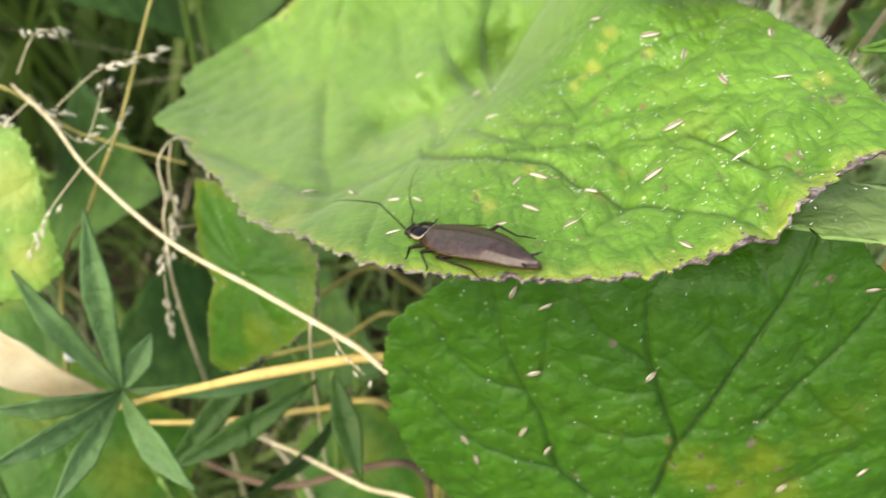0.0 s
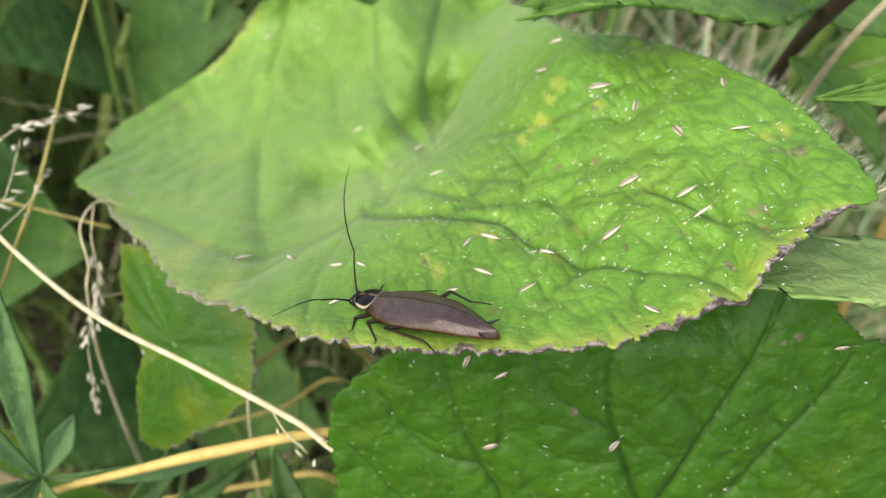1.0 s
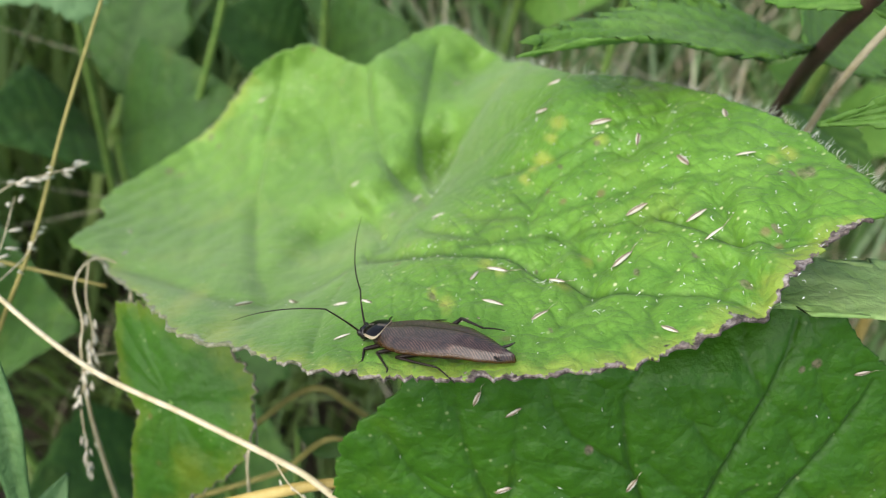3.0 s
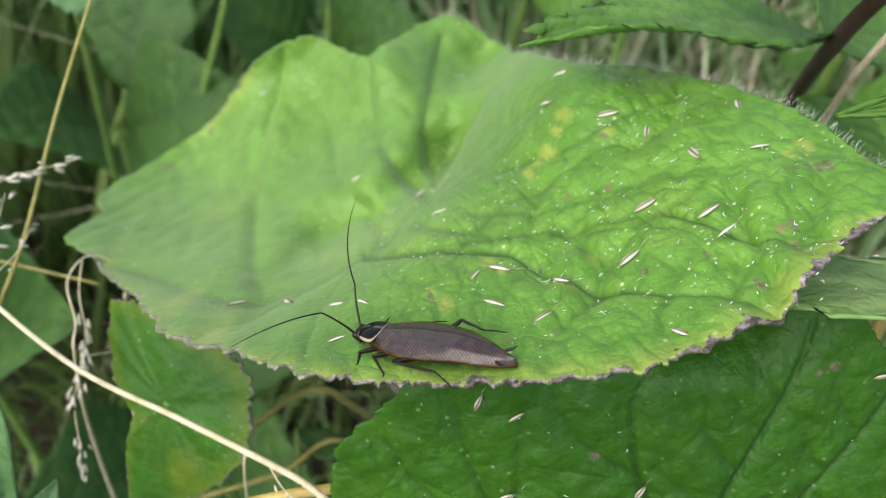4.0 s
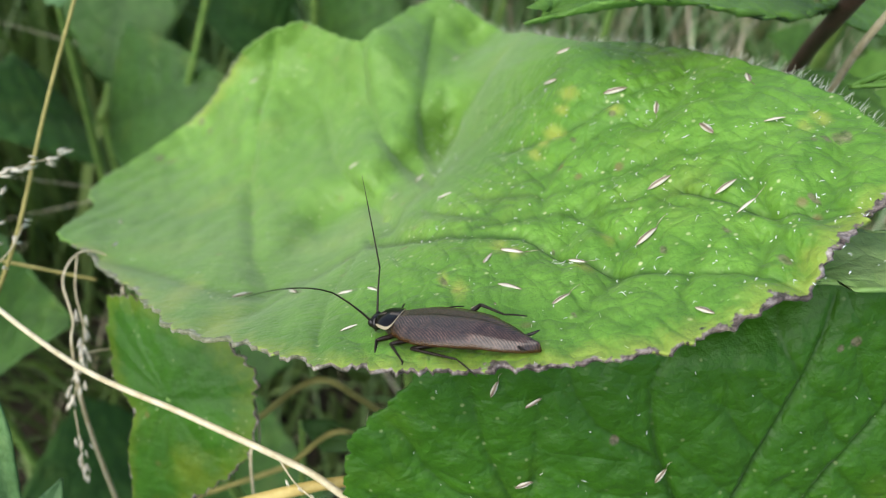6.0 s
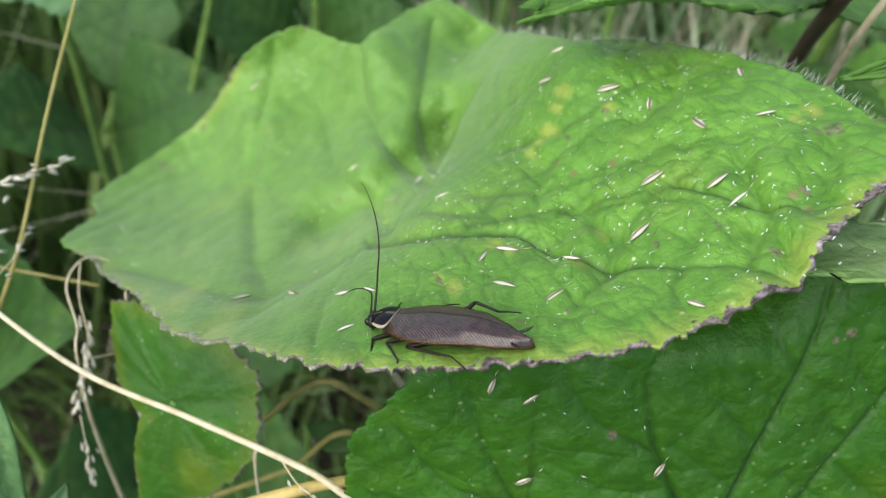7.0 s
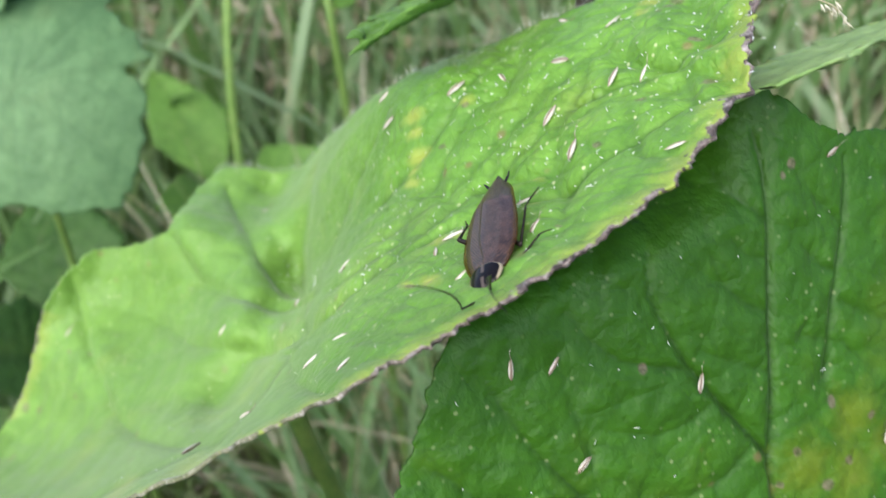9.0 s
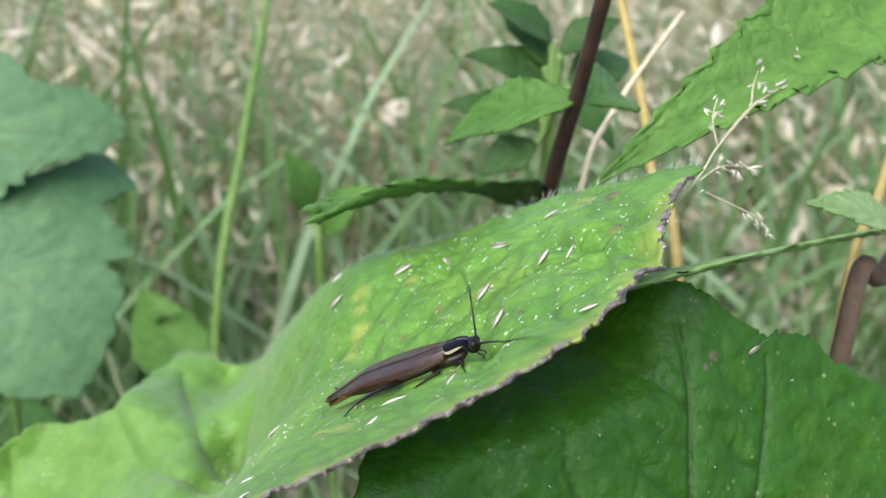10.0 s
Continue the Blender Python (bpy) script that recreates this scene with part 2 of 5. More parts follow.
def ellipsoid(centre, size, rings=8, sides=12, turn=None):
    verts, faces = [], []
    for i in range(rings + 1):
        a = math.pi * i / rings
        for k in range(sides):
            b = 2 * math.pi * k / sides
            v = np.array([math.cos(a) * size[0], math.sin(a) * math.cos(b) * size[1], math.sin(a) * math.sin(b) * size[2]])
            verts.append((turn @ v if turn is not None else v) + np.asarray(centre))
    for i in range(rings):
        for k in range(sides):
            a, b = i * sides + k, i * sides + (k + 1) % sides
            faces.append((a, b, b + sides, a + sides))
    return verts, faces


def vein_lines(u, v, lines, width):
    """How far points (u, v) lie from the nearest of several polylines, and how deep in a vein (0 to 1).
    A line's first point may carry its strength."""
    best, deep = np.full(u.shape, 1e9), np.zeros(u.shape)
    for line in lines:
        strength = 1.0 if len(line[0]) == 2 else line[0][2]
        line = np.asarray([q[:2] for q in line], float)
        near, along = np.full(u.shape, 1e9), np.zeros(u.shape)
        for k, (a, b) in enumerate(zip(line[:-1], line[1:])):
            d = b - a
            s = np.clip(((u - a[0]) * d[0] + (v - a[1]) * d[1]) / (d @ d), 0, 1)
            dist = np.hypot(u - a[0] - s * d[0], v - a[1] - s * d[1])
            along = np.where(dist < near, (k + s) / (len(line) - 1), along)
            near = np.minimum(near, dist)
        best = np.minimum(best, near)
        deep = np.maximum(deep, strength * (1 - 0.55 * along) * np.exp(-((near / (width * (1.15 - 0.45 * along))) ** 2)))
    return best, deep


def cell_gaps(u, v, size, seed):
    """An uneven net of small cells: how far each point lies inside its cell, in cell sizes."""
    pick = np.random.default_rng(seed)
    gu, gv = np.meshgrid(np.arange(u.min() - size, u.max() + size, size), np.arange(v.min() - size, v.max() + size, size))
    spots = np.stack([gu, gv], -1).reshape(-1, 2)
    spots = spots + pick.uniform(-0.42, 0.42, spots.shape) * size
    bend_u, bend_v = u + 0.14 * size * np.sin(v * 5.1 / size + u), v + 0.14 * size * np.sin(u * 4.3 / size)
    gaps = np.empty(len(u))
    for k in range(0, len(u), 4000):
        d = np.hypot(bend_u[k:k + 4000, None] - spots[None, :, 0], bend_v[k:k + 4000, None] - spots[None, :, 1])
        two = np.partition(d, 1, axis=1)[:, :2]
        gaps[k:k + 4000] = (two[:, 1] - two[:, 0]) / size
    return gaps


def broad_leaf(name, mat, frame_axes, height, outline, centre, veins, rim, blotches, label, rings=80, spokes=420,
               teeth=(0.25, 90), relief=0.35, vein_width=0.7, thick=0.25, net=lambda u, v: np.ones(len(u)), pleat=(0.0, 1.0), quilt=(0.0, 0.0), burns=()):
    """A broad leaf as rings round a centre, in the plane of frame_axes (origin, a, b, normal): height(u, v) gives its bends.
    veins: polylines; rim(angle): how wide the dry margin is, in mm; blotches: (u, v, radius)."""
    origin, ea, eb, en = (np.asarray(x, float) for x in frame_axes)
    c = np.asarray(centre, float)
    edge = smooth_line(outline, spokes, closed=True)
    local = np.random.default_rng(len(outline))
    step = np.arange(spokes)
    out_dir = edge - c
    out_dir /= np.linalg.norm(out_dir, axis=1)[:, None]
    drift = np.cumsum(local.normal(0, 0.14, spokes))
    drift -= drift[-1] * step / spokes
    wave = np.abs(((step * teeth[1] / spokes + drift) % 1.0) - 0.35) * teeth[0] * 1.6 - teeth[0] * 0.5
    rough = np.convolve(local.normal(0, 1, spokes + 4), np.ones(3) / 3, "same")[2:-2] * teeth[0] * 0.35
    slow = np.convolve(np.concatenate([local.normal(0, 1, spokes)] * 2), np.ones(11) / 11, "same")[spokes // 2: spokes // 2 + spokes]
    edge = edge + out_dir * (wave + rough + slow * teeth[0] * 1.1)[:, None]
    f = (np.arange(1, rings + 1) / rings) ** 0.85
    uv = c + f[:, None, None] * (edge - c)[None]
    u, v = np.concatenate([[c[0]], uv[..., 0].ravel()]), np.concatenate([[c[1]], uv[..., 1].ravel()])
    pos = origin + u[:, None] * ea + v[:, None] * eb + height(u, v)[:, None] * en
    # true normal of the bent sheet
    e = 0.4
    du = ea * 2 * e + (height(u + e, v) - height(u - e, v))[:, None] * en
    dv = eb * 2 * e + (height(u, v + e) - height(u, v - e))[:, None] * en
    nrm = np.cross(du, dv)
    nrm /= np.linalg.norm(nrm, axis=1)[:, None]
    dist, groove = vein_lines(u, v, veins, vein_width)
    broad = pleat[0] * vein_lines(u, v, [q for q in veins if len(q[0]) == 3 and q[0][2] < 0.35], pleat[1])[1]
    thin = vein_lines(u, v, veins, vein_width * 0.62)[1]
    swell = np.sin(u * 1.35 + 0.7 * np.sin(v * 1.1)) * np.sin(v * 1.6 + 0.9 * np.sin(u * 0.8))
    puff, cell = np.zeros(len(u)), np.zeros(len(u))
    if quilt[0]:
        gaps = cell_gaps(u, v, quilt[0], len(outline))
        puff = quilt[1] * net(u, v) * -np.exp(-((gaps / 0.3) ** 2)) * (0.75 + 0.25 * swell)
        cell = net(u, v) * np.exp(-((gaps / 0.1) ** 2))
    shoulder = -0.55 * np.exp(-((dist / 1.1) ** 2))
    pos = pos + nrm * (relief * (-groove + shoulder + 0.25 * swell * np.minimum(dist / 2, 1)) + puff - broad)[:, None]
    grid = pos[1:].reshape(rings, spokes, 3)
    seg = np.linalg.norm(np.diff(grid, axis=0), axis=2)
    to_edge = np.concatenate([np.cumsum(seg[::-1], axis=0)[::-1], np.zeros((1, spokes))])
    angle = np.degrees(np.arctan2(edge[:, 1] - c[1], edge[:, 0] - c[0])) % 360
    wide = np.array([rim(a) for a in angle])
    rim_value = np.where(wide > 0, np.clip(0.85 - to_edge / np.maximum(wide, 1e-3)[None], -1, 1), -1)
    spot = np.zeros(len(u))
    for bu, bv, br in blotches:
        spot = np.maximum(spot, np.exp(-((u - bu) ** 2 + (v - bv) ** 2) / br**2))
    spot[1:] = np.maximum(spot[1:], (np.clip(1 - to_edge / 3.6, 0, 1) * 0.85 * (wide > 0)).ravel())
    burn = np.zeros(len(u))
    for bu, bv, br in burns:
        burn = np.maximum(burn, np.exp(-(((u - bu) ** 2 + (v - bv) ** 2) / br**2)))
    faces = [(0, 1 + k, 1 + (k + 1) % spokes) for k in range(spokes)]
    for i in range(rings - 1):
        a = 1 + i * spokes
        faces += [(a + k, a + spokes + k, a + spokes + (k + 1) % spokes, a + (k + 1) % spokes) for k in range(spokes)]
    leaf = tagged(part(name, pos, faces, mat, at=origin), label, "leaf")
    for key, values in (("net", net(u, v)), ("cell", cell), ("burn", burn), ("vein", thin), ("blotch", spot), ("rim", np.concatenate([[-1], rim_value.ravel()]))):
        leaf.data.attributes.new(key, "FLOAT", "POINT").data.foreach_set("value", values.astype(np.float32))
    solid = leaf.modifiers.new("thickness", "SOLIDIFY")
    solid.thickness, solid.offset = thick * MM, -1
    return leaf, (pos, nrm, edge, to_edge)


def pointed_leaf(base, tip, normal, width, teeth=14, tooth=0.12, fold=0.25, arch=0.12, n=40, cross=8, widest=0.35, wavy=0.0):
    """A pointed toothed leaf from base to tip: verts, faces and distance from midrib and side veins."""
    base, tip = np.asarray(base, float), np.asarray(tip, float)
    length = np.linalg.norm(tip - base)
    x = (tip - base) / length
    z = unit(np.asarray(normal, float) - x * (np.asarray(normal, float) @ x))
    y = np.cross(z, x)
    verts, faces, vein = [], [], []
    for i in range(n + 1):
        s = i / n
        w = (s / widest) ** 0.6 if s < widest else max(1 - ((s - widest) / (1 - widest)) ** 1.35, 0)
        w = max(w, 0.02) * width / 2
        saw = 1 - tooth * (1 - (s * teeth) % 1.0) if teeth else 1.0
        for k in range(-cross, cross + 1):
            q = k / cross
            yy = q * w * (saw if abs(k) == cross else 1.0)
            zz = fold * abs(yy) + arch * length * 4 * s * (1 - s) + wavy * width * math.sin(s * 9 + q) * q * q
            side = abs(((s - 0.28 * abs(q)) * 7) % 1.0 - 0.5)
            dip = math.exp(-((side * length / 7 / 0.6) ** 2))
            verts.append(base + x * (s * length + (tooth * width * 0.3 if abs(k) == cross else 0)) + y * yy + z * (zz - 0.02 * width * dip))
            vein.append(max(dip, math.exp(-((yy / 0.5) ** 2))))
    row = 2 * cross + 1
    for i in range(n):
        for k in range(row - 1):
            a = i * row + k
            faces.append((a, a + 1, a + row + 1, a + row))
    return verts, faces, vein


def set_values(ob, **named):
    for key, values in named.items():
        ob.data.attributes.new(key, "FLOAT", "POINT").data.foreach_set("value", np.asarray(values, np.float32))


def thicken(ob, mm):
    m = ob.modifiers.new("thickness", "SOLIDIFY")
    m.thickness, m.offset = mm * MM, 0


# ---- ground ----
side = 60
gx, gy = np.meshgrid(np.linspace(-1, 1, side), np.linspace(-1, 1, side))
gx, gy = np.sign(gx) * np.abs(gx) ** 3 * 30000, np.sign(gy) * np.abs(gy) ** 3 * 30000
gz = 12 * np.sin(gx / 90) * np.cos(gy / 70) - 14
ground = part("ground", np.stack([gx, gy, gz], -1).reshape(-1, 3),
              [(j * side + i, j * side + i + 1, (j + 1) * side + i + 1, (j + 1) * side + i) for j in range(side - 1) for i in range(side - 1)], SOIL)
tagged(ground, "dark bare soil with plant litter under the weeds", "ground", kind="structure")

# ---- the leaf that carries the insect ----
A_FRAME = ((6.0, 62.0, 279.0), (0.9886, -0.0958, 0.1162), (-0.0046, 0.7522, 0.659), (-0.1505, -0.652, 0.7431))
A_BENDS = (-4.06, -59.64, 48.69, -12.28, 35.29, 4.46, -74.15, 12.37, -5.33, -7.71)
A_DENTS = ((7.2, 16.6, -8.0, 6.0), (-4.3, 18.3, 4.0, 5.0), (16.1, 11.1, 3.5, 6.0), (-14.0, -2.0, -4.0, 6.0), (-14.0, -11.0, 4.0, 6.0), (5.0, -2.0, -2.5, 5.0), (12.0, 19.5, -9.0, 4.5))
# the deep valley beside the midrib and the waves of the far half
A_FOLDS = ((-20, 10, 7.2, 6.5), (2, -4, 2, 6.5), (6, 6, -8.6, 6.5), (-32, 12, -3.3, 6.5), (16, 10, 2.5, 6.5), (-16, 2, 4.2, 6.5), (-2, 16, 3.2, 6.5),
           (4, 0, 4.6, 6.5), (16, -2, -1.6, 6.5), (34, 1.5, -1.6, 5))
A_VALLEY = ((9.5, 12.5), (6.5, 6), (2.5, 1.8), (-1, -1.6), (-6, -4), (-12, -9))


def a_valley(u, v, line=smooth_line(A_VALLEY, 30)):
    """The trough beside the midrib, shallower towards its ends."""
    near, along = np.full(np.shape(u), 1e9), np.zeros(np.shape(u))
    for k, (a, b) in enumerate(zip(line[:-1], line[1:])):
        d = b - a
        s = np.clip(((u - a[0]) * d[0] + (v - a[1]) * d[1]) / (d @ d), 0, 1)
        dist = np.hypot(u - a[0] - s * d[0], v - a[1] - s * d[1])
        along = np.where(dist < near, (k + s) / (len(line) - 1), along)
        near = np.minimum(near, dist)
    p = np.clip(np.minimum(along / 0.24, (1 - along) / 0.168), 0, 1)
    return -13.0 * np.exp(-((near / 3.6) ** 2)) * (p * p * (3 - 2 * p) * 0.75 + 0.25)


def a_height(u, v):
    """The bends of the carrying leaf: a cubic sheet with a fold along its midrib and a few dents."""
    x, y = u / 30, v / 30
    powers = [(i, j) for i in range(4) for j in range(4 - i)]
    h = sum(k * x**i * y**j for k, (i, j) in zip(A_BENDS, powers))
    h = h - 0.699 * np.sqrt(((v - -1.5) * 0.654 - (u - 5.2) * 0.756) ** 2 + 9)
    h = h + a_valley(u, v)
    for a, b, k, r in A_DENTS + A_FOLDS:
        h = h + k * np.exp(-((u - a) ** 2 + (v - b) ** 2) / r**2)
    return h


A_OUTLINE = ((-37.4, -4.3), (-37.4, -1.7), (-39.6, 0.5), (-39.1, 2.9), (-36.4, 6.4), (-32.6, 10.4), (-27, 14.4), (-21.7, 19.5), (-17.5, 21.6), (-13.3, 22.8),
             (-9.2, 21.1), (-5.3, 18.7), (-2.5, 20), (0.8, 23.1), (4.9, 25.3), (8.9, 23.8), (12.5, 20.9), (15, 17), (16.1, 13.6), (18.2, 11.5), (20.1, 11.5),
             (24.8, 10.9), (28, 9.3), (31, 6.9), (33.1, 4.5), (34.2, 1.4), (34.6, -1), (32.4, -2.2), (30.1, -3.3), (28.5, -4.7), (25.7, -6.8), (21, -9.7),
             (17, -11), (11.1, -12), (6.4, -12.4), (2.4, -12.5), (-2.8, -12.4), (-8.2, -11.9), (-14.4, -11.3), (-20.3, -9.9), (-27.3, -8), (-33.8, -5.8))
A_VEINS = [
    [(-30, -7, 0.55), (-11.9, -9.4), (-6.2, -8.2), (-2.5, -6.1), (0.1, -3.8), (4, 0.8), (10.8, 6.3), (15.2, 9.6)],
    [(-9.7, -9.2, 0.2), (-13.3, -6.6), (-16.6, -2.8), (-18.8, 2.1), (-18.8, 12.2), (-17.1, 21.2)],
    [(0.1, -3.8, 0.2), (-4.7, -0.2), (-8, 3.9), (-10.7, 11.8)],
    [(3.5, 0.5, 0.22), (-1.9, 6.2), (-4.3, 11), (-4.7, 17.5)],
    [(4.2, 2.2, 0.2), (2.8, 9.9), (4.5, 22)],
    [(4.4, 3.1, 0.2), (7.1, 8.4), (12.2, 15.5)],
    [(-1.7, -5.4, 1.2), (5.5, -4.4), (10.4, -4.5), (13.2, -5.7), (16.4, -6.6), (19.4, -6.8), (22.8, -6.6), (25.3, -7.2)],
    [(3.4, -2.7, 0.5), (9.7, -3.5), (13.7, -2.9), (19.1, -2.6), (25.1, -2.6), (29.1, -2.6)],
    [(7.7, -1.7, 0.45), (13.2, -1.4), (18, -0.2), (21.8, 1.4), (25.1, 1.7), (32.3, 3.1)],
    [(10.4, 2.4, 0.6), (14.7, 3.4), (19.7, 6.3), (26.1, 8.9)],
    [(19.7, -6.8, 0.5), (19, -8), (19, -9.1)],
    [(23.1, -6.6, 0.5), (25, -4.3), (25.8, -3)],
    [(16.4, -6.6, 0.5), (14.3, -8.3), (12.3, -10.1)],
    [(13.7, -2.9, 0.5), (18, -0.4)],
    [(19.1, -2.6, 0.5), (22.5, -0.7), (24.6, 1.3)],
    [(-6.2, -8.2, 0.4), (-9, -9.7), (-12.1, -11)],
    [(-2.5, -6.1, 0.4), (-3.8, -9.3), (-3.4, -11.4)],
    [(7, -3.9, 0.6), (10.5, -3.4), (14.6, -2.7), (18.3, -2.1), (21.1, -1.5)],
    [(21.1, -1.5, 0.9), (22.8, -2.1), (24.1, -2.7), (25.4, -2.9), (28.1, -3), (29.4, -3.1)],
    [(8.4, -2.8, 0.5), (10.7, -0.7), (13.4, 0.7), (17.7, 3.4), (19.4, 4.1)],
    [(17.3, 0.1, 0.4), (19.1, 0.1), (21.7, 1), (24.8, 1.4), (27.3, 1.4)],
    [(19.7, -7.2, 0.5), (19.1, -7.9), (19, -8.7), (19.3, -9.2)],
    [(19.5, -7.2, 0.35), (21, -5.7), (22, -4.3), (22.9, -2.9)],
    [(15.6, -6.6, 0.3), (17, -4.8), (18.4, -3.5)],
    [(13, 0.7, 0.25), (12.5, -2.1)],
    [(15, -2.7, 0.3), (16.2, -4.1), (17.3, -5.3)],
    [(24.1, -4.4, 0.3), (23.1, -6.4)],
    [(25.1, -7.5, 0.3), (25.3, -5.5), (25, -4.2)],
    [(25.2, -2.9, 0.3), (25, -0.8), (25.9, 1)],
    [(27.6, -3, 0.3), (29.3, -1.1), (30.9, 0.8)],
    [(12.6, -5.3, 0.3), (14.4, -3.8), (15.7, -2.6)],
    [(20.5, 4.1, 0.3), (23.3, 5.9), (25.1, 8.7)],
]


def a_rim(angle):
    """Width of the dry margin round the carrying leaf."""
    if 250 < angle < 300:
        return 0.32 + 0.25 * math.sin(angle * 1.7)
    if 195 < angle < 352:
        return 0.95 + 0.3 * math.sin(angle * 0.9) + 0.35 * math.sin(angle * 0.31 + 1) * math.sin(angle * 0.13)
    if 140 < angle < 166:
        return 0.6
    return 0.0


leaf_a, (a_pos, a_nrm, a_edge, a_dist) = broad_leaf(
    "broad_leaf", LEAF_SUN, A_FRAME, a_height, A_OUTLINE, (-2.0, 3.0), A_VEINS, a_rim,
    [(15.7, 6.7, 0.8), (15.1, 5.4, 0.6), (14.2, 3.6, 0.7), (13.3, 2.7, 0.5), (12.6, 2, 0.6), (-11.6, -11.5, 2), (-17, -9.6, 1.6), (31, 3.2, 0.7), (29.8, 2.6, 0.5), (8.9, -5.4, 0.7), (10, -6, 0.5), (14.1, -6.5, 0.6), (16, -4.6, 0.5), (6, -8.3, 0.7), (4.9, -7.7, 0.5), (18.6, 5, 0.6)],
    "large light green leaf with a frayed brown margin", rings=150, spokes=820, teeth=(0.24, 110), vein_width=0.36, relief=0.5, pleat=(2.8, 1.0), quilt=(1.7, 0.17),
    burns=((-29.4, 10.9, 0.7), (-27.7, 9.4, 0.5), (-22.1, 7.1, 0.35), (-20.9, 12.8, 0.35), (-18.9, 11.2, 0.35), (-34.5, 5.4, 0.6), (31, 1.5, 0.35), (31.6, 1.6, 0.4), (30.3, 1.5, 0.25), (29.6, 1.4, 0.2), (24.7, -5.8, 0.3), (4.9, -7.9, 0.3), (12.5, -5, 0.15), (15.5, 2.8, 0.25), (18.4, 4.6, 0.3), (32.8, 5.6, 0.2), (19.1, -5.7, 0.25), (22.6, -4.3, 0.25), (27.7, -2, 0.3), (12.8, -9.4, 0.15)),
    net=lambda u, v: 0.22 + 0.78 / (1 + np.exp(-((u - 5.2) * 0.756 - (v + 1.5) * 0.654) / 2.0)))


def a_point(u, v, lift=0.0):
    """A place on the carrying leaf and its normal."""
    o, ea, eb, en = (np.asarray(x) for x in A_FRAME)
    u, v = np.float64(u), np.float64(v)
    p = o + u * ea + v * eb + a_height(u, v) * en
    du = ea + (a_height(u + 0.5, v) - a_height(u - 0.5, v)) * en
    dv = eb + (a_height(u, v + 0.5) - a_height(u, v - 0.5)) * en
    n = unit(np.cross(du, dv))
    return p + n * lift, n


# ---- the darker leaf below it ----
B_FRAME = ((24.0, 32.0, 275.0), (0.9841, -0.1607, 0.0751), (0.0, 0.4236, 0.9059), (-0.1774, -0.8915, 0.4169))


def b_height(u, v):
    x, y = u / 30, v / 30
    return -0.16 + 0.54 * y - 0.75 * y * y + 0.06 * x - 1.1 * x * y - 1.35 * x * x - 5.0 * np.maximum(-0.3 - y, 0) ** 2 - 0.3 * np.maximum(v - 12, 0) ** 2 / (1 + np.exp((u - 6) / 1.5))


B_OUTLINE = ((-19.5, 8.4), (-22.2, 5.1), (-22.9, 2.4), (-23, -1), (-22.4, -4.3), (-22.2, -7.2), (-20.4, -10.5), (-19.5, -12.7), (-17.4, -15.3), (-14, -19), (-7, -24),
             (2, -28), (12, -26), (22, -20), (29, -12), (32, -4), (31, 3), (26.1, 8.8), (22.5, 12), (20, 14.5), (17.5, 15.2), (15.4, 16.1), (12.7, 18.8), (10.1, 21), (5, 21), (-3, 20), (-10, 18), (-15.5, 13.5))
B_VEINS = [
    [(3.1, -11.2, 1), (3.7, -4.9), (5.4, -0.1), (6.6, 4.9), (7.7, 8.7), (8.6, 11.9), (9.3, 15.2), (9.6, 18)],
    [(3.9, -4.5, 0.9), (2.3, -1.4), (0.8, 1.9), (-0.5, 4.8), (-1.4, 8.2), (-1.8, 10.5), (-1.3, 12.5), (-0.8, 13.4)],
    [(0.6, 1.9, 0.6), (-0.7, 4.5), (-2.9, 5.6), (-5.1, 7), (-6.8, 9.3), (-7.7, 11.7)],
    [(-2.8, -12.8, 0.85), (-6.2, -10), (-8.6, -3.6), (-10.2, -1.2), (-11.5, 1.2), (-12.8, 4.1), (-13.7, 7), (-14.4, 9.8)],
    [(-10.2, -0.9, 0.55), (-12.8, -0.8), (-14.9, 0), (-17, 1.8), (-18.7, 4.6), (-19.8, 5.9)],
    [(-6.2, -10, 0.65), (-9.7, -9.7), (-12.9, -9.1), (-15.2, -7.5), (-16.9, -6.1), (-19, -3.4), (-20.6, -1.8), (-21.7, -0.7)],
    [(-9, 1.8, 0.35), (-9.3, 5.5), (-9.4, 9.1)],
    [(8.6, 11.9, 0.5), (7.2, 13.6), (6.4, 15), (6.5, 17.2)],
    [(6.4, 5.8, 0.45), (4.8, 7.3), (3.7, 9.2), (3.5, 11.1)],
    [(7.8, 9.3, 0.4), (6.2, 10.1), (5.4, 11.7)],
    [(5.5, 1.5, 0.4), (3.2, 3.3), (0.9, 5.1)],
    [(9.9, -0.9, 0.7), (12, 4), (13.2, 6.3), (14.7, 9.5), (15.7, 12.1), (16.1, 13.8)],
    [(9, 2.8, 0.4), (12.3, 0.9), (14.1, -2.1)],
    [(13.2, 6, 0.4), (12, 7), (10.7, 9.2)],
    [(12.8, 4.1, 0.4), (14.9, 1.9), (17.3, 0.4)],
    [(9.5, -1, 0.4), (10.8, -3.5), (11.8, -9)],
    [(13.7, -7.9, 0.45), (16, -5.3), (17.8, -2.9), (19.2, -1.3)],
    [(14.6, 9.2, 0.4), (12.9, 11.7), (11.6, 14.8)],
    [(1, 1.3, 0.4), (-1.6, 0.8), (-4.1, 0.9), (-7.3, 2.8)],
    [(3.1, -3, 0.4), (-0.1, -4.4), (-3.2, -4.4), (-5.9, -2.9)],
]
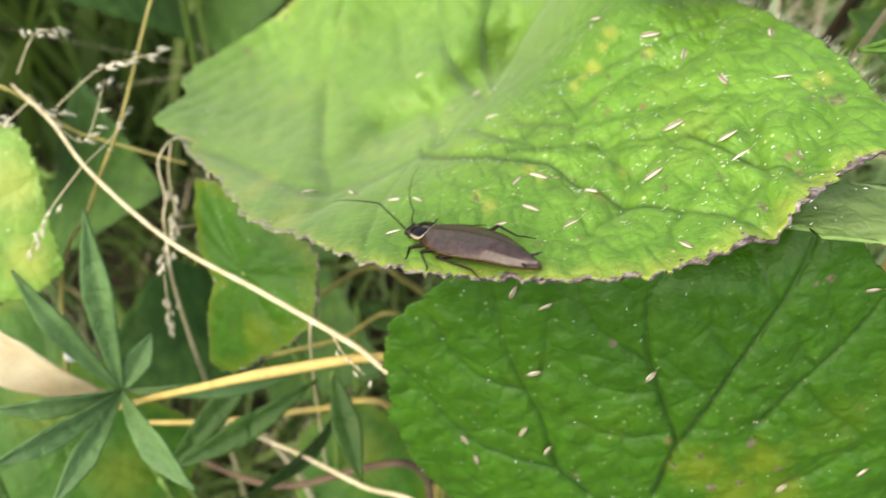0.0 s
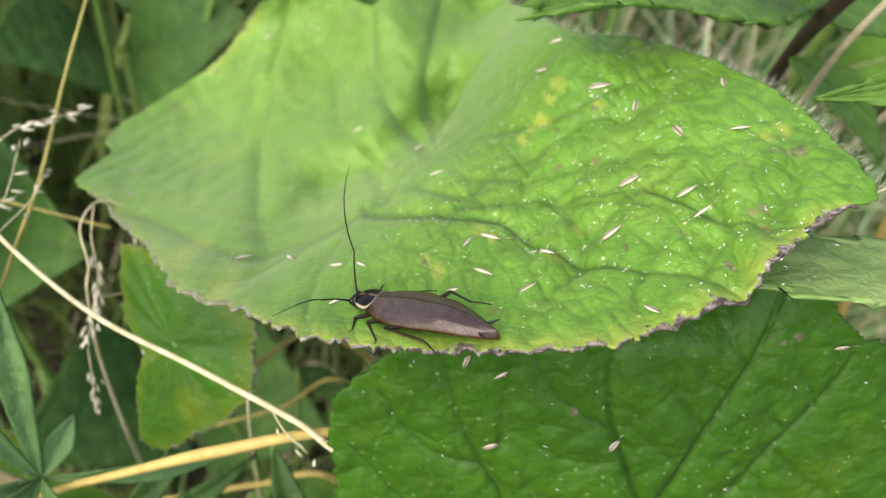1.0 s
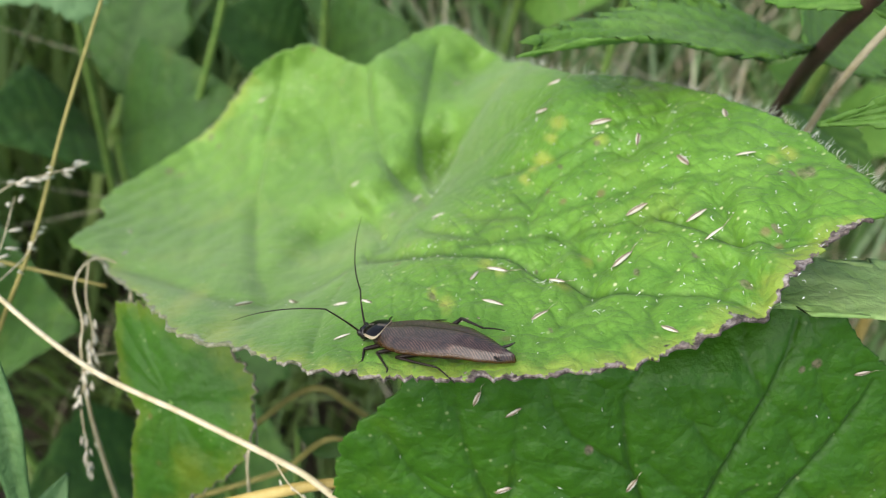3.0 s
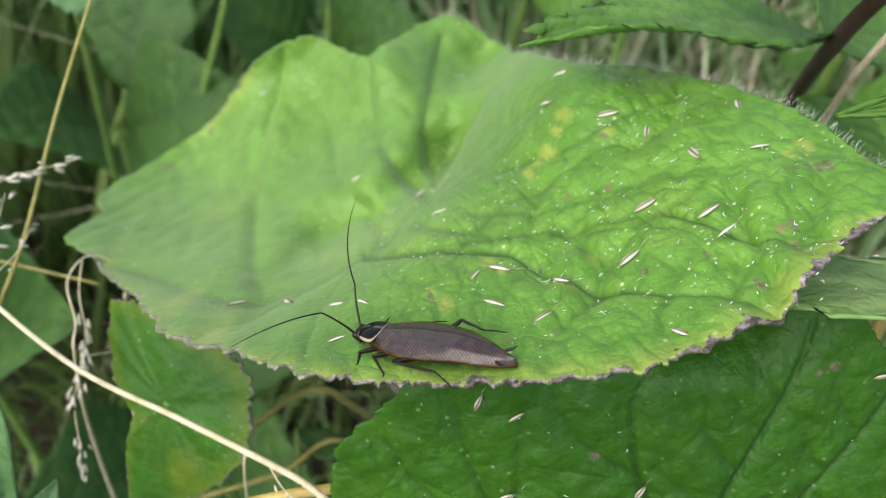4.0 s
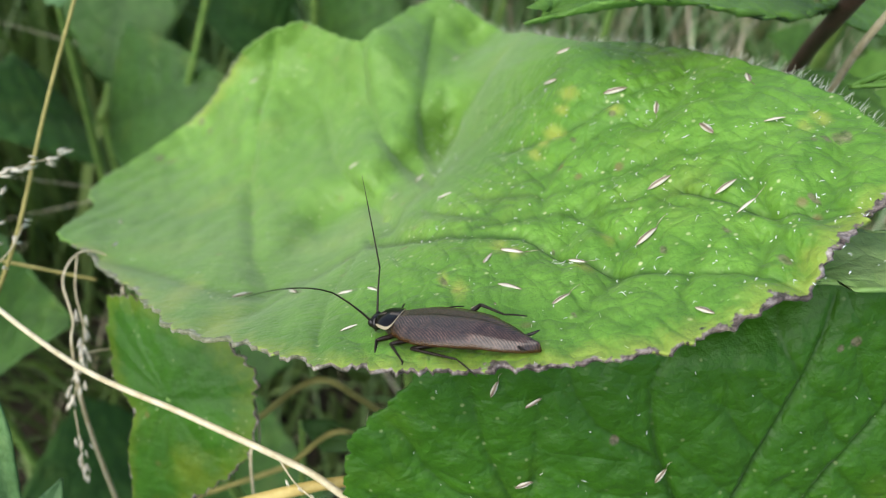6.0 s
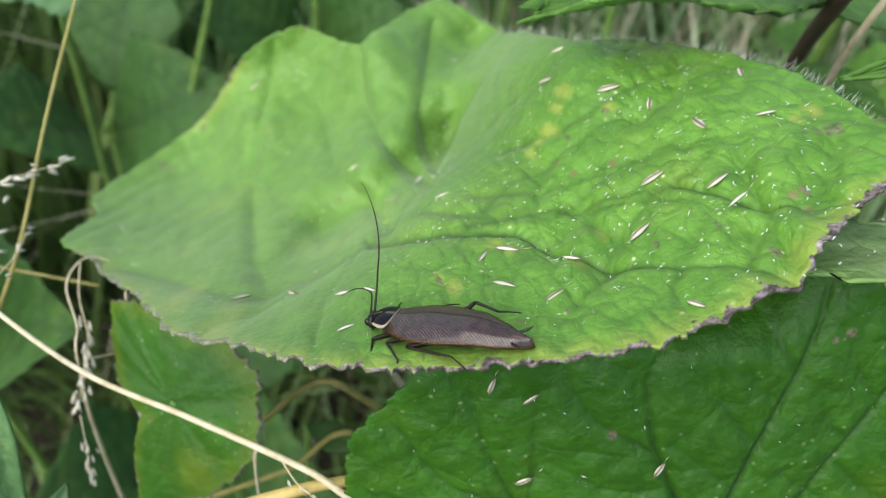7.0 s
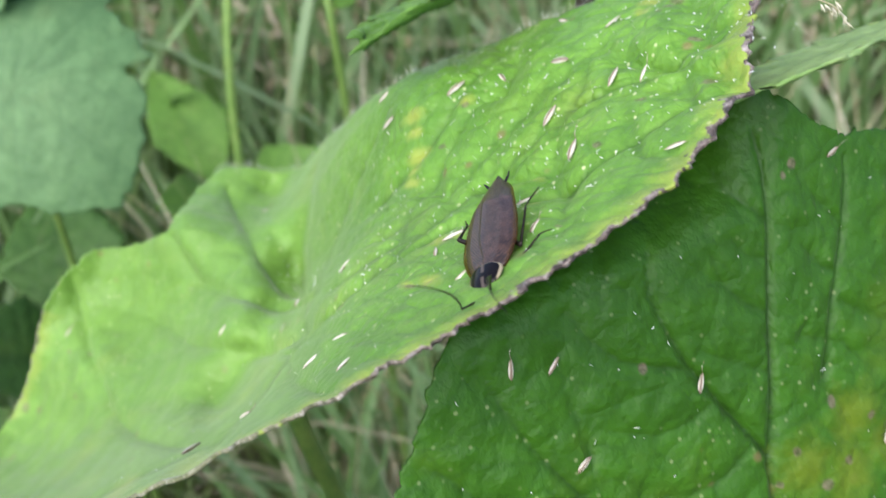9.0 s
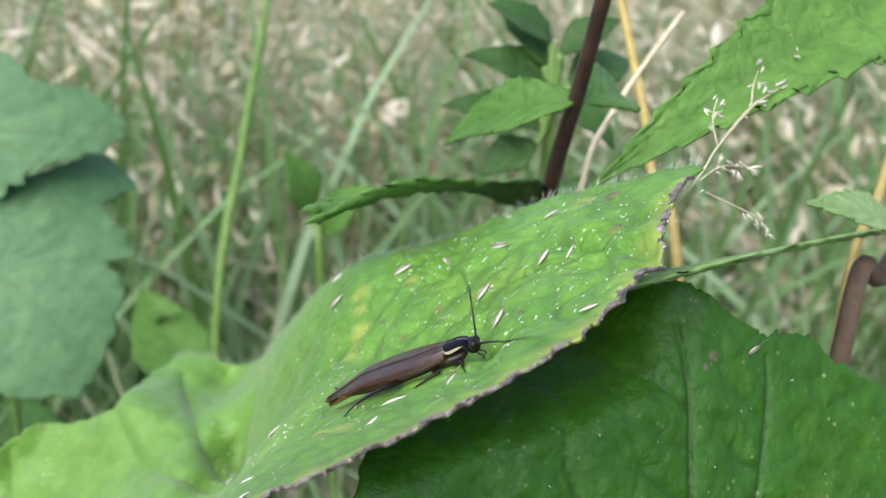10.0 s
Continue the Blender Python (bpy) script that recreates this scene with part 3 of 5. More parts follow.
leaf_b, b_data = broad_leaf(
    "broad_leaf", LEAF_DEEP_SHADED, B_FRAME, b_height, B_OUTLINE, (3.0, -2.0), B_VEINS, lambda a: 0.0,
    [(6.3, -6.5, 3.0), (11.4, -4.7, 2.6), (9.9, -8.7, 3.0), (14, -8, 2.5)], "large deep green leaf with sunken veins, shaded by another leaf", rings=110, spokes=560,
    teeth=(0.3, 44), vein_width=0.3, relief=0.45, quilt=(2.6, 0.08),
    burns=((9.9, -2.8, 0.5), (4.1, -6.9, 0.32), (6, -5, 0.38), (7.8, -8.6, 0.55), (10.1, -7.7, 0.42), (12.8, -5.2, 0.4), (11.6, 14.9, 0.45), (10.6, 14.4, 0.32), (-3.7, 5.9, 0.42), (-4.3, -10.1, 0.36)))


def b_point(u, v, lift=0.0):
    o, ea, eb, en = (np.asarray(x) for x in B_FRAME)
    u, v = np.float64(u), np.float64(v)
    return o + u * ea + v * eb + b_height(u, v) * en + en * lift, en


# ---- petioles that carry the two leaves ----
def petiole(leaf, points, radii):
    o = np.asarray(leaf.location) / MM
    v, f = tube(np.asarray(points) - o, radii, 8, 24)
    part("petiole", v, f, STEM_GREEN, leaf, label="green leaf stalk")


petiole(leaf_a, [a_point(2, -1, -1.2)[0], (6, 66, 262), (16, 82, 210), (24, 90, 100), (28, 92, -20)], [0.5, 0.9, 1.3, 1.6, 2.0])
petiole(leaf_b, [b_point(3.2, -13, -1.3)[0], (32, 34, 250), (42, 44, 190), (48, 52, 90), (50, 55, -20)], [0.5, 0.9, 1.3, 1.6, 2.0])


def hairs(leaf, name, roots, directions, lengths, radius, label):
    """Fine hairs joined into one part of a leaf."""
    o = np.asarray(leaf.location) / MM
    pieces = []
    for p, d, k in zip(roots, directions, lengths):
        bend = rng.normal(0, 0.25, 3)
        pieces.append(tube([p - o, p - o + d * k * 0.5, p - o + d * k + bend * k * 0.5], [radius, radius * 0.8, radius * 0.3], 3))
    v, f = joined(*pieces)
    tagged(part(name, v, f, HAIR, leaf, label=label), kind="stuff")


# hairs along the margin and over the near half of the carrying leaf
a_grid_n = a_nrm[1:].reshape(150, 820, 3)
a_grid = a_pos[1:].reshape(150, 820, 3)
ang = np.degrees(np.arctan2(a_edge[:, 1] - 3, a_edge[:, 0] + 2)) % 360
roots, ways, lens = [], [], []
for k in range(820):
    if not (ang[k] < 75 or ang[k] > 354):
        continue
    out = unit(a_grid[-1, k] - a_grid[-5, k])
    for _ in range(2):
        roots.append(a_grid[-1, k] + rng.normal(0, 0.12, 3))
        ways.append(unit(out * 0.7 + a_grid_n[-1, k] * 0.7 + rng.normal(0, 0.3, 3)))
        lens.append(rng.uniform(0.45, 1.1))
for _ in range(900):
    i, k = rng.integers(40, 149), rng.integers(0, 820)
    if ang[k] < 60 or ang[k] > 250:
        roots.append(a_grid[i, k])
        ways.append(unit(a_grid_n[i, k] + rng.normal(0, 0.5, 3)))
        lens.append(rng.uniform(0.25, 0.6))
hairs(leaf_a, "hair", roots, ways, lens, 0.019, "fine white leaf hairs")


# ---- seeds and flecks on the two leaves ----
def seed_mesh(name, awn):
    """A husked grass seed, 1.6 mm long: two boat-shaped scales and a thin stalk."""
    pieces = []
    for side, size in ((-1, 1.0), (1, 0.86)):
        rows, cols = 9, 6
        v, f = [], []
        for i in range(rows):
            s = i / (rows - 1)
            w = 0.23 * math.sin(math.pi * s) ** 0.8 * (1.15 - 0.35 * s) * size + 0.004
            for k in range(cols):
                a = math.pi * (k / (cols - 1) - 0.5) * 0.95
                v.append(((s - 0.5) * 1.6 * size, side * 0.05 + w * math.sin(a) * 0.9, w * math.cos(a) * 0.8 * (1 if side > 0 else 0.9) - 0.02 * side))
        for i in range(rows - 1):
            for k in range(cols - 1):
                a = i * cols + k
                f.append((a, a + 1, a + cols + 1, a + cols))
        pieces.append((v, f))
    pieces.append(ellipsoid((0.02, 0, 0.05), (0.62, 0.17, 0.1), 5, 6))
    if awn:
        pieces.append(tube([(0.75, 0, 0.05), (1.2, 0.15, 0.12), (1.7, 0.05, 0.3)], [0.03, 0.022, 0.012], 4))
    v, f = joined(*pieces)
    me = bpy.data.meshes.new(name)
    me.from_pydata((np.asarray(v) * MM).tolist(), [], f)
    me.materials.append(HUSK)
    me.polygons.foreach_set("use_smooth", np.ones(len(me.polygons), bool))
    return me


SEED_MESHES = seed_mesh("grass_seed", False), seed_mesh("grass_seed", True)


def lay_seeds(rows, spot, group, label, top=1.3):
    """Seeds as (u, v, du, dv): middle and direction on a leaf."""
    for n, (u, v, du, dv) in enumerate(rows):
        p, normal = spot(u, v, 0.13)
        q, _ = spot(u + du * 0.5, v + dv * 0.5, 0.13)
        x = unit(q - p)
        z = unit(normal - x * (normal @ x))
        y = np.cross(z, x)
        roll = rng.uniform(-0.6, 0.6)
        y, z = y * math.cos(roll) + z * math.sin(roll), z * math.cos(roll) - y * math.sin(roll)
        long = min(max(2 * np.linalg.norm(q - p) / 1.25, 0.85 * top / 1.2), top)
        ob = new("grass_seed", SEED_MESHES[n % 3 == 0])
        m = Matrix.Identity(4)
        for r in range(3):
            m[r][0], m[r][1], m[r][2], m[r][3] = x[r] * long, y[r] * long * 0.78, z[r] * long * 0.85, p[r] * MM
        ob.matrix_world = m
        tagged(ob, label, "seed", group)


A_SEEDS = ((24.2, -3, 1.1, 0.8), (23.6, -1.7, 1.2, 0.8), (20.2, -1.2, 1.3, 0.8), (18.4, -4.9, 1.3, 1), (24.1, 2.7, 0.6, -1), (28.2, 3, 1.2, 0.2),
           (21.5, 4.7, -0.3, -0.9))
A_SEEDS_2 = ((9.8, -5.9, 1.5, -0.2), (8, -6.4, 0.6, 0.6), (9.3, -8.1, 1.5, -0.3), (12.3, -8.7, 1, 0.5), (5.3, -1.6, 1.2, 0.5), (-4.6, 2.5, 1, 0.6),
             (6.9, 16.5, 1.2, 0.5), (8.2, 14, 1.1, 0.4), (-32.3, -3.5, 2, -1.1), (16.1, 11.1, 1.3, 0.3), (14.6, 8.2, 1.1, 0.2), (18.9, 6.5, 1.5, 0.3),
             (28.5, 6.8, -0.2, -0.8), (-11.4, -9.5, 1.2, 0.2))
A_SEEDS_3 = ((-7.1, -9.2, 1.1, -0.1), (-2, -8.8, 1.5, 0.3), (-0.1, -8.5, 1, -0.1), (-1.3, -10.6, 0.9, 0.3), (0.2, -1.3, 0.8, 0.7), (2.7, 0.7, 1.2, 1),
             (13.9, -6.5, 0.8, -0.1), (19.9, -9, 0.6, -0.2), (7.6, -9.2, 1.6, 0.2), (-20.2, 15.5, 1.2, 0.7), (-29.9, -5.8, 0.3, 0.6))
B_SEEDS = ((-12.6, 9.8, 0.5, 1.6), (-9.8, 8.9, 1.5, 1.3), (-9.8, 1.6, 1.4, 0.8), (-0.1, 3.3, 0.7, 1.4), (-9.9, -5.5, 0.8, 1.7), (-15, -8, 1, -1.2), (-13.7, -10.3, 0.7, -1.7),
           (-7.4, -7.3, 0.5, 1.4), (19.9, -4.2, 0.9, 1.5), (14.9, 14.6, 1, 0.3), (13.7, -7.3, 0.8, 1.3))
SEED_LABEL = "pale brown husked grass seed lying on a green leaf"
for some in (A_SEEDS, A_SEEDS_2, A_SEEDS_3):
    lay_seeds(some, a_point, "seeds on the light leaf", SEED_LABEL)
lay_seeds(B_SEEDS, b_point, "seeds on the deep green leaf", "pale grass seed lying on the deep green leaf", 0.95)


def flecks(spot, picks, name, label):
    """Tiny curled white flecks of chaff, joined."""
    pieces = []
    for u, v in picks:
        p, n = spot(u, v, 0.06)
        d = unit(np.cross(n, rng.normal(0, 1, 3)))
        k = rng.uniform(0.04, 0.17) * (2.2 if rng.random() < 0.12 else 1)
        pieces.append(tube([p - d * k, p + n * 0.06 + rng.normal(0, 0.35, 3) * k, p + d * k], [0.012, rng.uniform(0.016, 0.04), 0.01], 4))
    v, f = joined(*pieces)
    tagged(part(name, v, f, FLECK), label, "chaff", kind="stuff")


picks = [(x, y) for x, y in zip(rng.uniform(3, 31, 520), rng.uniform(-11, 8, 520)) if y > -11 + max(0, x - 16) * 0.36 and y < 9 - max(0, x - 24) * 0.5]
picks += [(x, y) for x, y in zip(rng.uniform(-28, 8, 120), rng.uniform(-10, 14, 120)) if y < 14 + x * 0.4]
flecks(a_point, picks, "chaff", "tiny white flecks of chaff scattered over the light leaf")
flecks(b_point, list(zip(rng.uniform(-19, 20, 60), rng.uniform(-14, 13, 60))), "chaff", "tiny pale flecks scattered over the deep green leaf")

# ---- other broad weed leaves ----
def weed_leaf(frame_axes, outline, centre, mat, label, curve, foot, rings=30, spokes=160, teeth=(0.5, 40), spots=(), dry=0.0, relief=0.35, stalk_at=None):
    stalk_at = stalk_at or centre
    out = np.asarray(outline, float)
    veins = [[(*centre, 0.16), tuple((np.asarray(centre) + (o - centre) * 0.95).tolist())] for o in out[::2]]
    ob, _ = broad_leaf("weed_leaf", mat, frame_axes, lambda u, v: curve * (u**2 + 0.6 * v**2) / 30, outline, centre, veins, lambda a: dry, spots, label,
                       rings=rings, spokes=spokes, teeth=teeth, vein_width=0.45, relief=relief, thick=0.3, net=lambda u, v: 0.45 + 0 * u)
    o, ea, eb, en = (np.asarray(x, float) for x in frame_axes)
    root = stalk_at[0] * ea + stalk_at[1] * eb + curve * (stalk_at[0] ** 2 + 0.6 * stalk_at[1] ** 2) / 30 * en
    foot = np.asarray(foot, float) - o
    mid = (root * 0.7 + foot * 0.3) - en * 8
    v, f = tube([root - en * 0.3, root * 0.93 + foot * 0.07 - en * 4, mid, foot], [0.4, 0.7, 0.9, 1.3], 7, 20)
    part("petiole", v, f, STEM_GREEN, ob, label="green leaf stalk")
    return ob


L3_FRAME = ((-15.0, 53.0, 257.0), (0.8483, -0.3867, 0.3618), (0.0, 0.6832, 0.7303), (-0.5296, -0.6195, 0.5795))
L3_OUTLINE = ((-7.8, 9.5), (-7.5, 8.2), (-7.1, 5), (-5.9, 1.9), (-3.8, -1), (-4.6, -5.3), (-5.1, -9.5), (-4.6, -11.8), (-0.4, -11.5), (2.8, -9), (6.7, -6.7), (9.3, -2.8), (9.9, 1.7), (9.3, 5), (6, 7.5), (0.1, 9.5), (-5, 10.5))
# the dark green stands in for shade under the light leaf
weed_leaf(L3_FRAME, L3_OUTLINE, (1.0, 1.0), LEAF_DEEP_SHADED, "soft green leaf hanging under the light leaf", -0.5, (-5, 85, -20), 50, 260, (0.5, 46), [(3, -6, 3)], 0.3)
weed_leaf(((-38.2, 57.3, 261.7), (0.9946, 0.0647, -0.0809), (0.0, 0.7809, 0.6247), (0.1036, -0.6213, 0.7767)),
          ((-12, 5), (-7.3, 8.5), (-1.7, 9.8), (0.5, 7.8), (2.3, 4.3), (3.2, 0.1), (4.3, -4.2), (4.6, -6), (1.8, -8.6), (-1.7, -9.9), (-8, -8), (-12, -3)), (-4, 0), LEAF_SUN,
          "yellow-green weed leaf among dry grass", -0.6, (-60, 80, -20), 40, 200, (0.4, 40), [(-1, 3, 4), (1, -5, 3)], 0.0)
# a yellow-green leaf, coloured deep green to look shaded
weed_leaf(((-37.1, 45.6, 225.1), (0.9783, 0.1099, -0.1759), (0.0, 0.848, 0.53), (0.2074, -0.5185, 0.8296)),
          ((-18, 13), (-11.1, 17.8), (-7.1, 18.6), (-2.7, 13.5), (3.3, 9), (7.8, 5.5), (13.8, 2.4), (14.9, -1.7), (14.2, -6.4), (12.9, -11.8), (4.3, -16), (-9.7, -16), (-18, -9), (-21, 3)), (-3, 0), LEAF_DEEP_SHADED,
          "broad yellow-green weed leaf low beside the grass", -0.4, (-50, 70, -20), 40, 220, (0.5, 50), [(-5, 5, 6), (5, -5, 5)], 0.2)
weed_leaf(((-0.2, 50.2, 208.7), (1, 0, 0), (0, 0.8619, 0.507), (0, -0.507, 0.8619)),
          ((-10.4, 1.4), (-7.1, 5.8), (-0.4, 8.2), (4.9, 6.2), (8.7, 1.1), (10.7, -5.7), (5.7, -11), (-6.3, -11.3), (-10, -6.3)), (0, -1), LEAF_DEEP_SHADED,
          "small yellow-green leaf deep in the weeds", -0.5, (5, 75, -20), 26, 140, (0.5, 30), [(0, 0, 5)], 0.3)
weed_leaf(((11.6, 170.8, 286.2), (0.9488, -0.2628, 0.1752), (0.0, 0.5547, 0.8321), (-0.3158, -0.7895, 0.5263)),
          ((-15.1, 12.2), (-6.5, 13.8), (-0.9, 13.6), (3.6, 7.6), (11.2, 3.1), (16.1, -3), (12.6, -7.5), (5.6, -8.9), (-0.1, -9.5), (-8, -12), (-22, -10), (-25, 4)), (-8, 0), LEAF_PALE,
          "large lobed weed leaf standing in the meadow edge", -0.5, (-80, 200, -20), 30, 160, (1.2, 18), stalk_at=(-22, -3))
weed_leaf(((8.6, 160.4, 264.1), (0.9773, -0.161, 0.138), (0.0, 0.6508, 0.7593), (-0.212, -0.742, 0.636)),
          ((-17, 17), (-1.8, 16.8), (5.7, 17.1), (14, 19.6), (19.6, 12.3), (12.5, 8), (15.5, 2.6), (16.1, -1.9), (11.5, -3.5), (12.1, -7.8), (6.2, -20.5), (-2.5, -23.6), (-13.4, -18.1), (-22, -8.3), (-24, 6)), (-6, 0), LEAF_PALE,
          "large lobed blue-green weed leaf in the meadow edge", -0.4, (-5, 220, -20), 30, 160, (1.2, 20))
weed_leaf(((-39.5, 147.9, 244.2), (0.9942, 0.0702, -0.0819), (0.0, 0.7593, 0.6508), (0.1078, -0.647, 0.7548)),
          ((-12, 12), (0, 15), (10.2, 9), (8, 0), (3.8, -6.1), (0.1, -9.4), (-4.8, -7.8), (-14, -5), (-17, 4)), (-3, 2), LEAF_PALE,
          "green weed leaf high behind the light leaf", -0.5, (-60, 215, -20), 26, 140, (0.8, 20))


# ---- a nettle ----
def leaf_part(parent, base, tip, normal, width, mat, name="leaf", label="", **shape):
    o = np.asarray(parent.location) / MM
    v, f, vein = pointed_leaf(np.asarray(base) - o, np.asarray(tip) - o, normal, width, **shape)
    ob = part(name, v, f, mat, parent, label=label)
    zero = np.zeros(len(v))
    set_values(ob, vein=0.3 * np.asarray(vein), blotch=zero, rim=zero - 1, net=zero + 1, cell=zero)
    thicken(ob, 0.25)
    return ob


def stalk_part(parent, points, radii, mat, name="stem", label="", sides=8, n=24):
    o = np.asarray(parent.location) / MM
    v, f = tube(np.asarray(points, float) - o, radii, sides, n)
    return part(name, v, f, mat, parent, label=label)


nettle = thing("nettle", (110, 175, -14), "nettle with a purple-brown stem and toothed green leaves", "nettle")
stalk_part(nettle, [(110, 175, -18), (92, 145, 120), (74, 114, 225), (61.3, 93.5, 265), (47, 70.5, 292), (42, 60.4, 305), (36.5, 49, 322)], [2.0, 1.7, 1.3, 1.0, 0.85, 0.72, 0.6], STEM_PURPLE, label="purple-brown ridged stem")
leaf_part(nettle, (47.5, 73.5, 289.5), (17.2, 63.5, 295.4), (-0.1, 0.2, 0.95), 15.5, LEAF_NETTLE, teeth=13, tooth=0.36, arch=0.06, fold=0.15, n=104, wavy=0.05)
leaf_part(nettle, (48, 74, 289), (74, 96, 284), (0.2, -0.3, 0.9), 14, LEAF_NETTLE, teeth=13, tooth=0.16, arch=-0.1, n=52)
leaf_part(nettle, (42.5, 61.5, 303), (37, 75, 297), (-0.5, -0.4, 0.75), 7, LEAF_NETTLE, teeth=11, tooth=0.14, arch=0.1, n=44)
leaf_part(nettle, (42.8, 61, 303), (55, 69, 300), (0.1, -0.6, 0.7), 7, LEAF_NETTLE, teeth=11, tooth=0.14, arch=0.1, n=44)
leaf_part(nettle, (58, 88, 270), (66, 74, 268), (0.3, -0.5, 0.8), 9, LEAF_NETTLE, teeth=11, tooth=0.14, arch=0.1, n=44)

nettle_2 = thing("nettle", (105, 60, -14), "nettle leaning in from the side, with pale toothed leaves", "nettle")
stalk_part(nettle_2, [(105, 60, -18), (96, 56, 150), (84, 50, 250), (80, 48, 300), (84, 50, 330)], [2.0, 1.7, 1.3, 1.1, 0.8], STEM_PURPLE, label="dark stem")
leaf_part(nettle_2, (70, 41.5, 292.0), (26.5, 38.2, 295.6), (0.0, 0.42, 0.9), 10.5, LEAF_BRIGHT, teeth=9, tooth=0.34, arch=0.01, fold=0.06, n=90, widest=0.78)
leaf_part(nettle_2, (80.5, 48.5, 315), (38.8, 53.2, 298), (-0.45, -0.6, 0.65), 13, LEAF_NETTLE, teeth=13, tooth=0.34, arch=0.08, fold=0.3, n=104)
leaf_part(nettle_2, (67, 42.5, 290.5), (48.5, 40.3, 297.5), (-0.2, -0.5, 0.8), 7, LEAF_BRIGHT, teeth=8, tooth=0.38, arch=0.05, fold=0.1, n=64)
stalk_part(nettle_2, [(82, 49, 270), (76, 45, 282), (70, 41.5, 292.0)], [0.5, 0.45, 0.4], STEM_GREEN, "leaf_stalk")
stalk_part(nettle_2, [(80.5, 48.2, 300), (80.7, 48.4, 308), (80.5, 48.5, 315)], [0.5, 0.45, 0.4], STEM_GREEN, "leaf_stalk")


# ---- dry grasses ----
def floret(parent, at, way, size, mat=None):
    """One drooping husk of a grass panicle."""
    o = np.asarray(parent.location) / MM
    x = unit(way)
    y = unit(np.cross(x, (0.3, 0.5, 0.8)))
    z = np.cross(x, y)
    turn = np.stack([x, y, z], 1)
    pieces = []
    for way_y, way_z, k in ((0.0, 0.0, 1.0), (0.3, 0.1, 0.8), (-0.25, 0.2, 0.7)):
        line = [(-size * 0.5, 0, 0), (0, way_y * size * 0.25, way_z * size * 0.25), (size * 0.45 * k, way_y * size * 0.6, way_z * size * 0.5), (size * 1.1 * k, way_y * size * 1.1, way_z * size)]
        pieces.append(tube(line, [size * 0.05, size * 0.15, size * 0.11, size * 0.015], 5))
    v, f = joined(*pieces)
    v = (turn @ np.asarray(v).T).T + np.asarray(at) - o
    return part("floret", v, f, mat or HUSK_PALE, parent)


def branch(parent, points, count, size, radius=0.09, droop=(0, -0.2, -0.6)):
    """A thin branch of a panicle with florets along its outer part."""
    stalk_part(parent, points, [radius, radius * 0.8, radius * 0.5][: len(points)] if len(points) == 3 else np.linspace(radius, radius * 0.5, len(points)), STRAW, "branch", sides=5, n=14)
    line = smooth_line(points, 60)
    count = int(count * 1.9)
    for k in range(count):
        i = int(20 + 39 * (k + 0.5) / count)
        way = unit(line[i] - line[i - 3]) * 0.9 + np.asarray(droop) * 0.5 + rng.normal(0, 0.35, 3)
        floret(parent, line[i] + rng.normal(0, 0.3, 3) + unit(way) * size * 0.7, way, size * rng.uniform(0.8, 1.15))


stalk = thing("grass_stalk", (44, 66, -14), "dry straw-coloured grass stalk with a loose seed panicle", "grass")
stalk_part(stalk, [(44, 66, -18), (36, 56, 150), (22, 43, 245), (5, 36.5, 267), (-1.6, 39.1, 270.6), (-10.5, 44.2, 270.6), (-19.7, 49.8, 269.6), (-28.5, 57, 270.4), (-33.7, 63.2, 270.5), (-39.3, 68.8, 269.4)],
           [0.5, 0.45, 0.4, 0.32, 0.3, 0.27, 0.25, 0.22, 0.19, 0.12], STRAW, label="pale straw stem", n=70)
branch(stalk, [(-33.5, 65.1, 270.6), (-30.3, 70.1, 270.9), (-27.3, 72.4, 270.4), (-24.3, 74.3, 269.8)], 9, 0.85)
branch(stalk, [(-38.4, 69.2, 270.7), (-37.4, 74, 271.8), (-35.3, 75.6, 270.8)], 6, 0.75)
branch(stalk, [(-34, 64, 269.9), (-31.4, 64.1, 266.3), (-30.1, 70.9, 268.7)], 4, 0.9)
branch(stalk, [(-30.4, 58.8, 268.5), (-28.6, 65.2, 266.1), (-27.8, 68.8, 266.1)], 3, 1.0)
branch(stalk, [(-30.1, 58.2, 269.2), (-32.6, 54.3, 267.5), (-34.3, 50.1, 265.6)], 4, 0.8)
branch(stalk, [(-36.5, 66.5, 270), (-38.5, 64.5, 269), (-40, 66, 267)], 7, 0.7)
branch(stalk, [(-37, 67, 270), (-35, 66, 268.4), (-33.4, 67.2, 267.4)], 6, 0.7)
branch(stalk, [(-3.5, 40.2, 270.6), (-2.2, 38.2, 270), (-0.2, 36.4, 269.6)], 3, 0.5, 0.08)

panicle = thing("grass_panicle", (-23.3, 58.2, 200), "withered drooping grass panicle with pale husks", "grass")
stalk_part(panicle, [(-30, 75, -18), (-26, 66, 150), (-24.5, 59, 235), (-23.3, 58.2, 258.2), (-23.4, 61.3, 260.3), (-24.5, 64.9, 262), (-23.6, 68.3, 261.8), (-21.7, 69.3, 260.8), (-19.8, 68.3, 259.5), (-19.4, 65.4, 258.5)],
           [0.5, 0.4, 0.25, 0.14, 0.12, 0.12, 0.11, 0.1, 0.09, 0.07], STRAW, n=60, sides=6)
branch(panicle, [(-23.4, 67.5, 262.4), (-23.4, 64.2, 261.1), (-22.4, 60.5, 259.5), (-22.6, 57.2, 258.6), (-23, 54.4, 257)], 14, 0.75, 0.1)
branch(panicle, [(-22.3, 58.7, 258.3), (-19.3, 60.9, 255.3), (-18.7, 59.4, 251.8), (-17.6, 57.9, 248.4), (-14.2, 55.5, 245.3)], 16, 0.9, 0.1)
